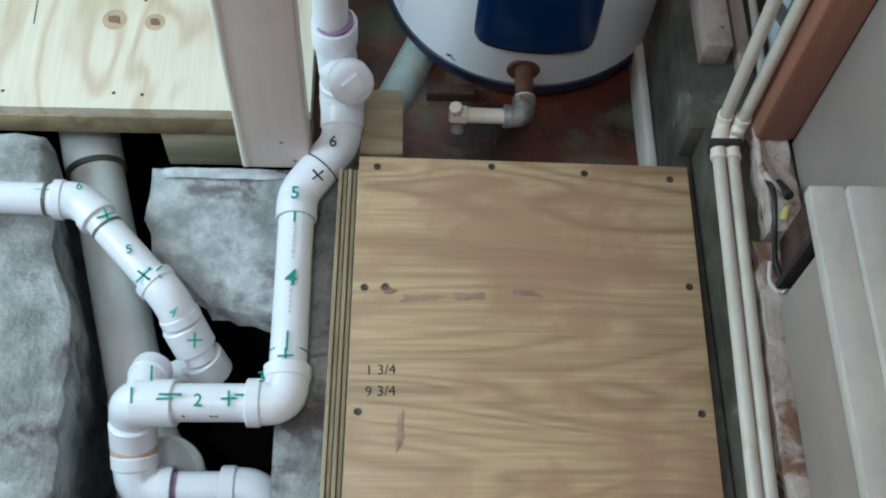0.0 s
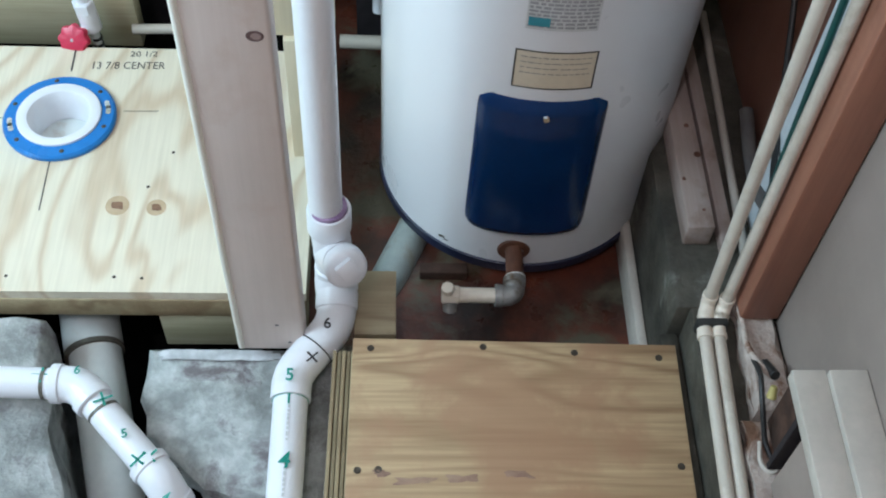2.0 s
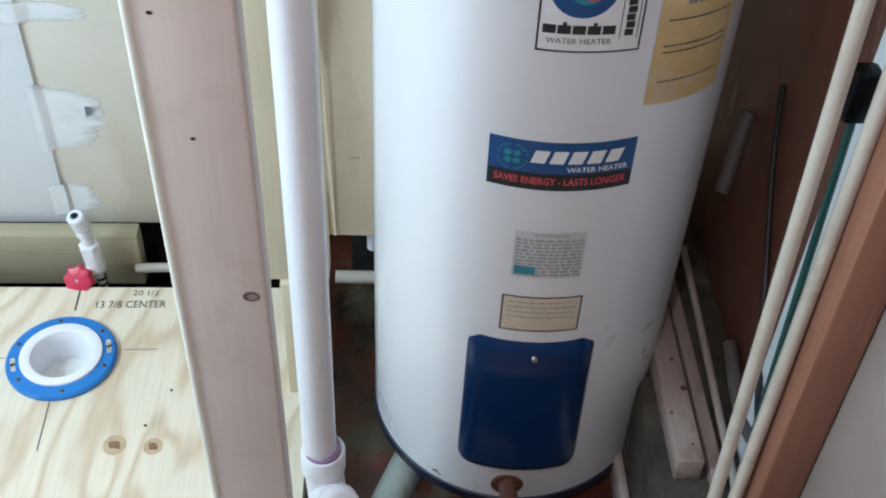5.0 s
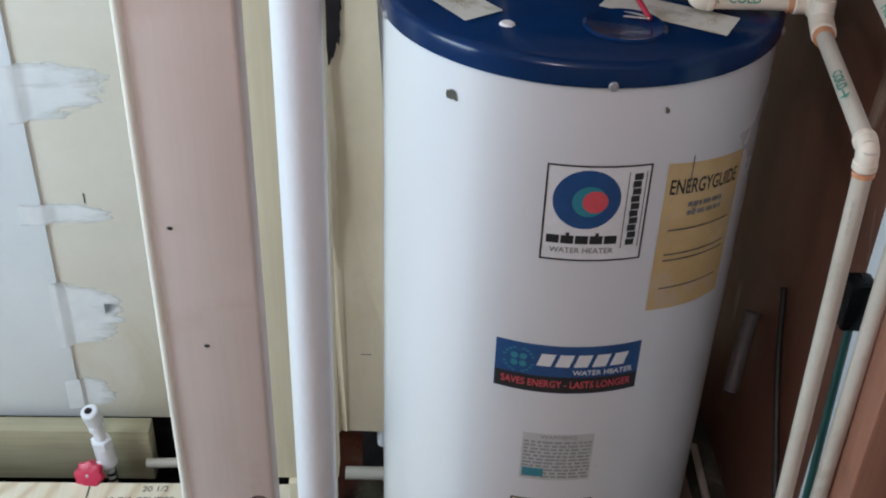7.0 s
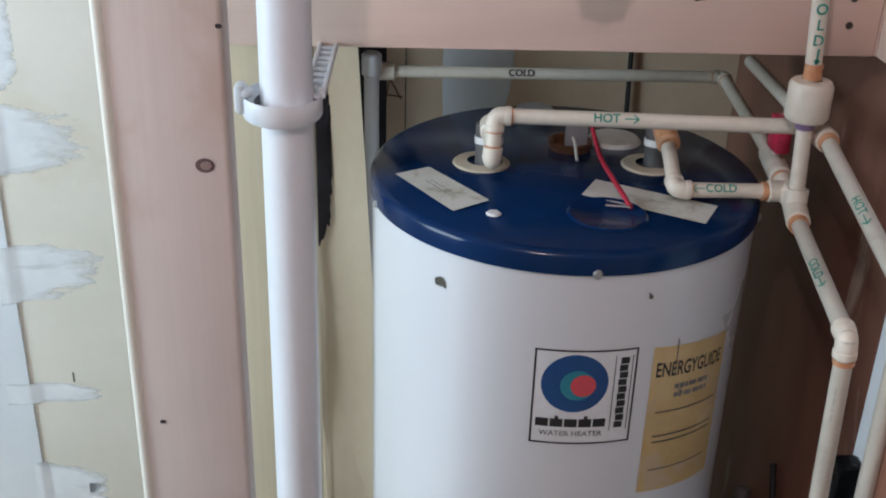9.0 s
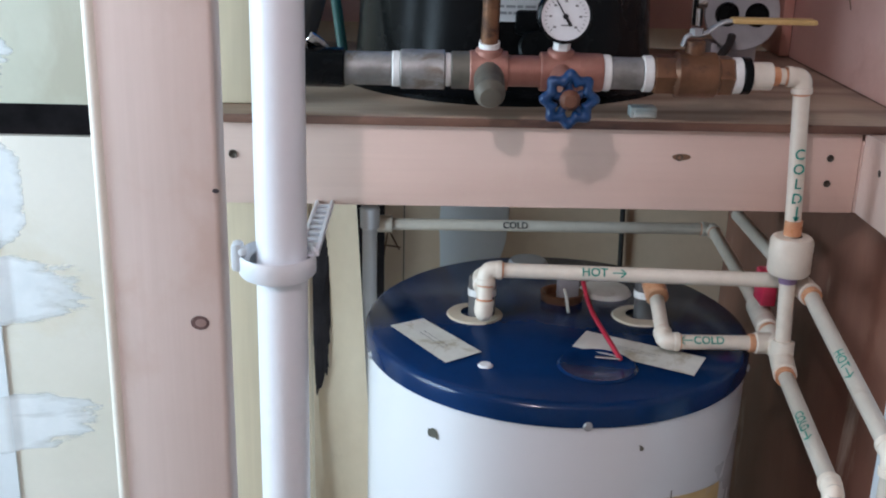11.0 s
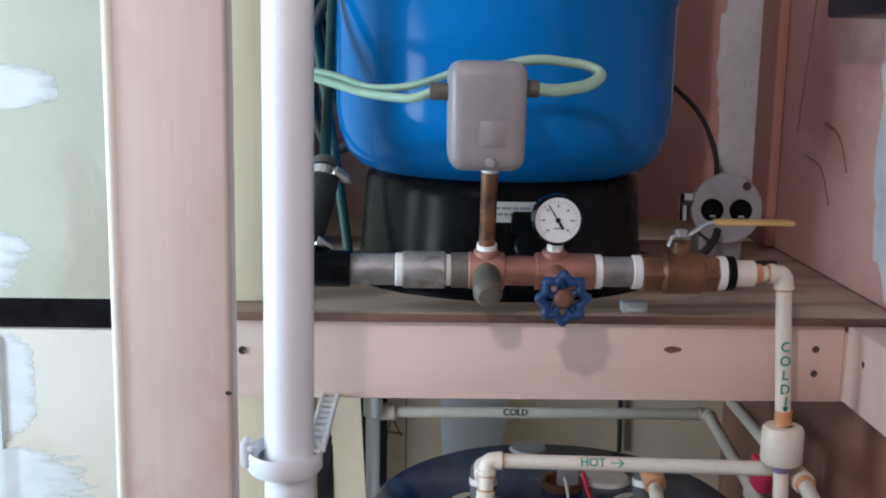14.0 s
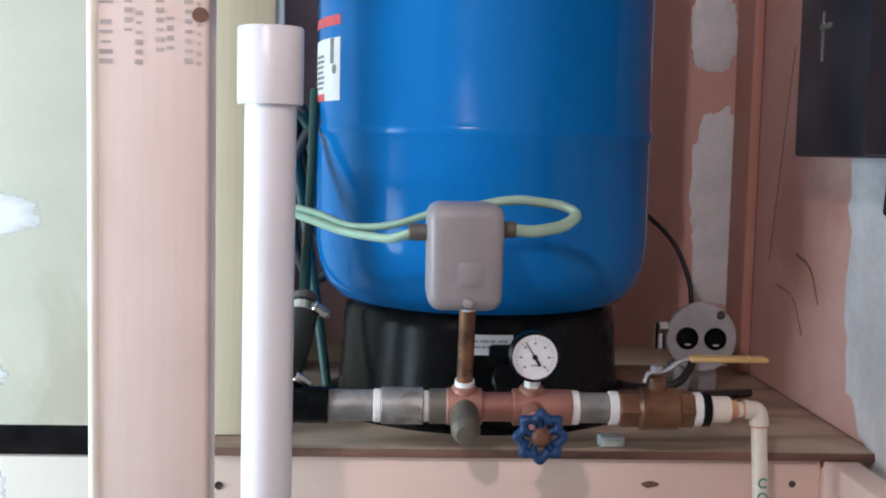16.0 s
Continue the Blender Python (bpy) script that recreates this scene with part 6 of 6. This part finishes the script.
part("riser_cap", rod((-0.022, 1.525, 1.062), (-0.022, 1.525, 1.095), 0.0140, 18, 0.003), PVC, cs)
hs = thing("hot_supply", (0.30, 1.15, 1.1), "cream hot water pipe with green marker writing", "pipe")
pipe_run(hs, [(0.122, 1.245, 1.095), (0.1165, 1.152, 1.086), (0.1185, 1.160, 1.136), (0.452, 1.142, 1.135)], CR, CPVC, CPVC, 2.0, GLUE)
part("adapter", rod((0.122, 1.252, 1.094), (0.121, 1.225, 1.092), 0.0130, 16, 0.002), CPVC, hs, "cream adapter")
part("tee", rod((0.4565, 1.165, 1.132), (0.458, 1.108, 1.132), 0.0125, 18, 0.001), CPVC, hs)
part("cement_ring", rod((0.458, 1.108, 1.132), (0.4585, 1.102, 1.131), 0.0105, 18), GLUE, hs)
pipe_run(hs, [(0.4565, 1.16, 1.132), (0.477, 1.45, 1.114)], CR, CPVC, CPVC, 2.0)
# Lower hot run, likewise in the cream darkened for shade.
pipe_run(hs, [(0.458, 1.11, 1.132), (0.448, 0.852, 1.085), (0.440, 0.825, 0.190), (0.4295, 0.800, 0.178), (0.4110, 0.30, 0.178)], CR, CPVC_SHADED, CPVC, 2.2)


def fine(bm):
    bmesh.ops.triangulate(bm, faces=bm.faces)
    bmesh.ops.subdivide_edges(bm, edges=bm.edges, cuts=2, use_grid_fill=True)
    return bm


def arrow(hgt, way, at):
    """A drawn arrow: a shaft and two short strokes."""
    bm = patch(hgt * 1.5, hgt * 0.13, 4, 1, at, 0)
    for side in (-1, 1):
        b = patch(hgt * 0.75, hgt * 0.15, 2, 1, -hgt * 0.36, 0)
        bmesh.ops.transform(b, matrix=Matrix.Translation((at + way * hgt * 0.75, 0, 0)) @ Matrix.Rotation(side * 0.7 + (0 if way > 0 else math.pi), 4, "Z"), verts=b.verts)
        bm = join(bm, b)
    return bm


def note(parent, string, p, along, front, hgt):
    way = 1 if string.endswith("->") else -1 if string.startswith("<-") else 0
    word = text_bm(string.strip("<-> "), hgt)
    if way:
        word = join(word, arrow(hgt, way, way * hgt * (0.42 * len(string.strip("<->")) + 1.1)))
    part("lettering", mapped(fine(word), pipe_map(p, along, front, CR + 0.0003)), GREEN_INK if string != "COLD " else BLACK_INK, parent, smooth=0)


note(hs, "HOT ->", (0.235, 1.1537, 1.1355), (1, -0.054, 0), (0, -1, 0.55), 0.0095)
note(cs, "<-COLD", (0.366, 1.150, 1.058), (1, 0, 0), (0, -1, 0.7), 0.0090)
note(cs, "COLD ", (0.185, 1.535, 1.066), (1, 0, 0), (0, -1, 0.35), 0.0095)
note(cs, "COLD->", (0.4182, 0.970, 1.049), (-0.125, -0.99, -0.02), (-0.75, -0.1, 0.75), 0.0095)
note(hs, "HOT->", (0.4535, 0.985, 1.109), (-0.04, -0.98, -0.18), (-0.75, -0.1, 0.75), 0.0095)
for k, s in enumerate("COLD"):
    part("lettering", mapped(text_bm(s, 0.0110), flat_map((0.4272 + 0.0009 * k, 1.1092, 1.283 - 0.0155 * k), (1, 0, 0), (0, 0, 1))), GREEN_INK, cs, smooth=0)
part("arrow", mapped(join(patch(0.002, 0.016), patch(0.006, 0.002, 1, 1, 0, -0.004), patch(0.004, 0.002, 1, 1, 0, -0.006)), flat_map((0.4312, 1.1078, 1.221), (1, 0, 0), (0, 0, 1))), GREEN_INK, cs, smooth=0)


def pipe_print(parent, p, q, front, r, seed, material, size=0.0022):
    """A maker's line along a pipe, too small to read: short bars."""
    p, q, rnd = Vector(p), Vector(q), random.Random(seed)
    ln, u, out = (q - p).length, 0.0, []
    while u < ln - 0.02:
        w = rnd.uniform(0.003, 0.009)
        out.append(patch(w, size, 1, 1, u + w / 2, 0))
        u += w + (rnd.uniform(0.0015, 0.003) if rnd.random() < 0.85 else 0.03)
    tagged(part("print", mapped(join(*out), pipe_map(p, q - p, front, r)), material, parent, smooth=0), kind="stuff")


pipe_print(cs, (0.405, 0.856, 1.00), (0.4225, 0.834, 0.25), (-0.6, -0.8, 0.1), CR + 0.0003, 5, TRIM, 0.0016)
pipe_print(hs, (0.448, 0.850, 1.00), (0.4465, 0.828, 0.25), (-0.6, -0.8, 0.1), CR + 0.0003, 6, TRIM, 0.0016)
pipe_print(dl, (-0.130, 0.75, 0.030), (-0.130, 0.60, 0.027), (0.02, -0.5, 1), 0.0243, 7, DIM_PAPER, 0.003)
pipe_print(dl, (-0.255, 0.508, 0.024), (-0.185, 0.508, 0.0245), (0, -0.95, 0.5), 0.0243, 8, COPPER, 0.003)
single("pipe_clamp", box(0.400, 0.441, 0.796, 0.806, 0.166, 0.192, 0.003), RUBBER, "black clamp holding two supply pipes", "clamp")

# ---- right side details ----
lb = thing("ledge_box", (0.46, 0.4, 0.165), "dusty cream ledge boards boxed along the wall", "ledge")
part("top_board", box(0.426, 0.462, -0.1, 0.617, 0.372, 0.390, 0.0015), TRIM, lb)
part("step_board", box(0.462, 0.5025, -0.1, 0.612, 0.376, 0.399, 0.0015), TRIM, lb)
part("face_panel", box(0.452, 0.459, -0.1, 0.575, 0.192, 0.371, 0.001), PINK_PANEL, lb)
# Board coloured dark to paint the shade at the open end of the ledge.
part("end_shade_board", box(0.4485, 0.5025, 0.590, 0.598, 0.200, 0.371, 0.001), VOID_SHADE, lb)
single("wall_remnant", rough_slab([(0.426, 0.0), (0.470, 0.0), (0.474, 0.665), (0.438, 0.665)], 0.150, 0.186, 12, 0.005), OLD_PLASTER, "crumbled plaster edge along the curb", "plaster", kind=S)
jw = thing("junction_wires", (0.46, 0.70, 0.18), "black and tan wires with a yellow wire nut", "wires")
part("black_wire", sweep(fillet([(0.458, 0.735, 0.205), (0.452, 0.70, 0.235), (0.450, 0.665, 0.225), (0.456, 0.63, 0.19), (0.462, 0.61, 0.185)], 0.03), 0.0035, 10), WIRE_BLACK, jw)
part("white_wire", sweep(fillet([(0.455, 0.85, 0.19), (0.456, 0.80, 0.20), (0.452, 0.755, 0.205), (0.462, 0.72, 0.215), (0.470, 0.70, 0.225)], 0.03), 0.0040, 10), OLD_PLASTER, jw)
part("white_wire", sweep(fillet([(0.450, 0.63, 0.19), (0.443, 0.60, 0.195), (0.455, 0.585, 0.195), (0.470, 0.60, 0.20)], 0.02), 0.0028, 10), TRIM, jw)
part("wire_nut", lathe([(0.0, 0.017), (0.004, 0.015), (0.0065, 0.0), (0.0, 0.0)], (0.462, 0.672, 0.225), (0.1, 0.5, 0.8), 12), NUT_YELLOW, jw, "yellow twist-on wire nut")
part("stub", rod((0.468, 0.728, 0.21), (0.472, 0.700, 0.228), 0.0065, 12, 0.001), WIRE_BLACK, jw)
single("plaster_patch", rough_slab([(0.458, 0.672), (0.5020, 0.672), (0.5020, 0.840), (0.454, 0.840)], 0.166, 0.197, 14, 0.003), OLD_PLASTER, "crumbling pinkish plaster under the stud", "plaster", kind=S)
# Not hollow: a solid block whose dark brown paints the shade in there.
single("knockout_shade", box(0.464, 0.5025, 0.600, 0.660, 0.1865, 0.30, 0.004), BROWN_SHADE, "solid dark block standing in for the shaded hollow behind the ledge", "cavity", kind=S)
gp = thing("grey_conduit", (0.52, 1.30, 0.38), "grey conduit stub hanging beside the heater", "conduit")
part("tube", rod((0.505, 1.30, 0.385), (0.530, 1.345, 0.50), 0.0115, 18), CONDUIT, gp)
# The conduit's mouth is a flat disc coloured as shade.
part("bore", mapped(disc(0.0095), flat_map((0.505, 1.299, 0.3845), (1, 0, 0), (0, 1, -0.25))), VOID_SHADE, gp, smooth=0)
tl = thing("teal_handle", (0.47, 0.90, 0.16), "teal tube with a black cap leaning on the wall", "tube")
part("tube", rod((0.470, 0.88, 0.160), (0.470, 0.932, 0.815), 0.0045, 16), TEAL, tl)
part("cap", box(0.456, 0.484, 0.920, 0.948, 0.800, 0.858, 0.005, Matrix.Identity(4)), BLACK_PLASTIC, tl, "black plastic cap")
single("white_strip_board", box(0.5075, 0.539, 0.846, 1.005, 0.158, 1.19, 0.002), PAPER_BLUE, "narrow whitish board behind the pipes", "board", kind=S)
wc = thing("wall_cable", (0.50, 1.0, 0.2), "black cable drooping along the side wall", "cable")
part("cable", sweep(fillet([(0.536, 1.27, 0.60), (0.533, 1.22, 0.50), (0.522, 1.09, 0.37), (0.495, 0.95, 0.30), (0.472, 0.868, 0.330)], 0.12, 10), 0.0045, 10), WIRE_BLACK, wc)
part("sleeve", sweep(fillet([(0.526, 1.16, 0.20), (0.515, 1.05, 0.195), (0.500, 0.93, 0.25), (0.488, 0.875, 0.36), (0.486, 0.865, 0.46)], 0.10, 8), 0.0105, 14), CONDUIT, wc)
part("cable", sweep(fillet([(0.372, 1.69, 1.28), (0.368, 1.692, 1.15), (0.372, 1.69, 0.95)], 0.05, 5), 0.004, 8), WIRE_BLACK, wc)
# Cream darkened for the shade behind the heater.
single("back_pipe", rod((-0.09, 1.494, 0.004), (0.14, 1.494, 0.0), 0.0125, 16), CPVC_SHADED, "cream supply pipe running behind the heater", "pipe")

bk = thing("wall_marks", (0.005, 1.699, 1.0), "thin brown pencil marks and a seam on the tan wall", "mark", kind=S)
part("seam", box(0.0252, 0.0268, 1.6985, 1.7, 0.90, 1.20, 0), BRONZE, bk)
for u0, v0, u1, v1 in ((-0.012, -0.03, -0.004, 0.022), (-0.004, 0.022, 0.014, -0.012), (-0.016, -0.004, 0.016, -0.008)):
    part("stroke", rod((0.0050 + u0, 1.6992, 0.9820 + v0), (0.0050 + u1, 1.6992, 0.9820 + v1), 0.0012, 6), KNOT, bk)
single("paint_patch", smear(52, 0.11, 0.34, wall_fn((0.135, 1.699, 1.06), (1, 0, 0), (0, 0, 1), (0, -1, 0)), 0.0008, 50, 0.10), PAPER_BLUE, "pale bluish paint patch on the tan backing", "paint", kind=S)

# joint compound on the left drywall
def brushed(x, z, w, h):
    """A thin wiped layer, thickest where the knife was set down."""
    bm = patch(w, h, 16, 8)
    for v in bm.verts:
        u = v.co.x / w + 0.5
        px = x + v.co.x
        v.co = Vector((px, 1.5538 if z < 1.15 and px < -0.560 else 1.5594, z + v.co.y + 0.10 * h * math.sin(3 * u)))
    return bm


for x, z, w, h in ((-0.509, 0.938, 0.167, 0.109),
                   (-0.508, 0.725, 0.161, 0.096),
                   (-0.521, 0.514, 0.166, 0.039),
                   (-0.523, 0.308, 0.117, 0.139),
                   (-0.478, 0.324, 0.036, 0.021),
                   (-0.524, 1.523, 0.119, 0.067),
                   (-0.556, 1.277, 0.092, 0.095),
                   (-0.539, 1.084, 0.046, 0.159),
                   (-0.545, 0.131, 0.087, 0.066)):
    single("compound_smear", brushed(x, z, w, h), SKIM, "white smear of joint compound wiped over drywall", "joint compound", group="drywall smears", kind=S)
pm = thing("pen_mark", (-0.49, 1.559, 0.5), "short black pen marks on the drywall", "mark", kind=S)
part("stroke", mapped(patch(0.0022, 0.018), flat_map((-0.497, 1.5592, 0.545), (1, 0, 0), (0, 0, 1))), BLACK_INK, pm, smooth=0)
part("stroke", mapped(join(patch(0.0016, 0.03, 1, 1, -0.06, 0), patch(0.018, 0.0014, 1, 1, 0.0, 0)), flat_map((-0.02 - 0.03, 1.4994, 0.28), (1, 0, 0), (0, 0, 1))), BLACK_INK, pm, smooth=0)
single("ceiling_lamp", lathe([(0.0, 0.0), (0.20, 0.0), (0.21, 0.02), (0.21, 0.06), (0.0, 0.06)], (-0.30, -0.25, 2.34), (0, 0, 1), 32), WHITE_PAPER, "plain round ceiling lamp", "ceiling lamp")
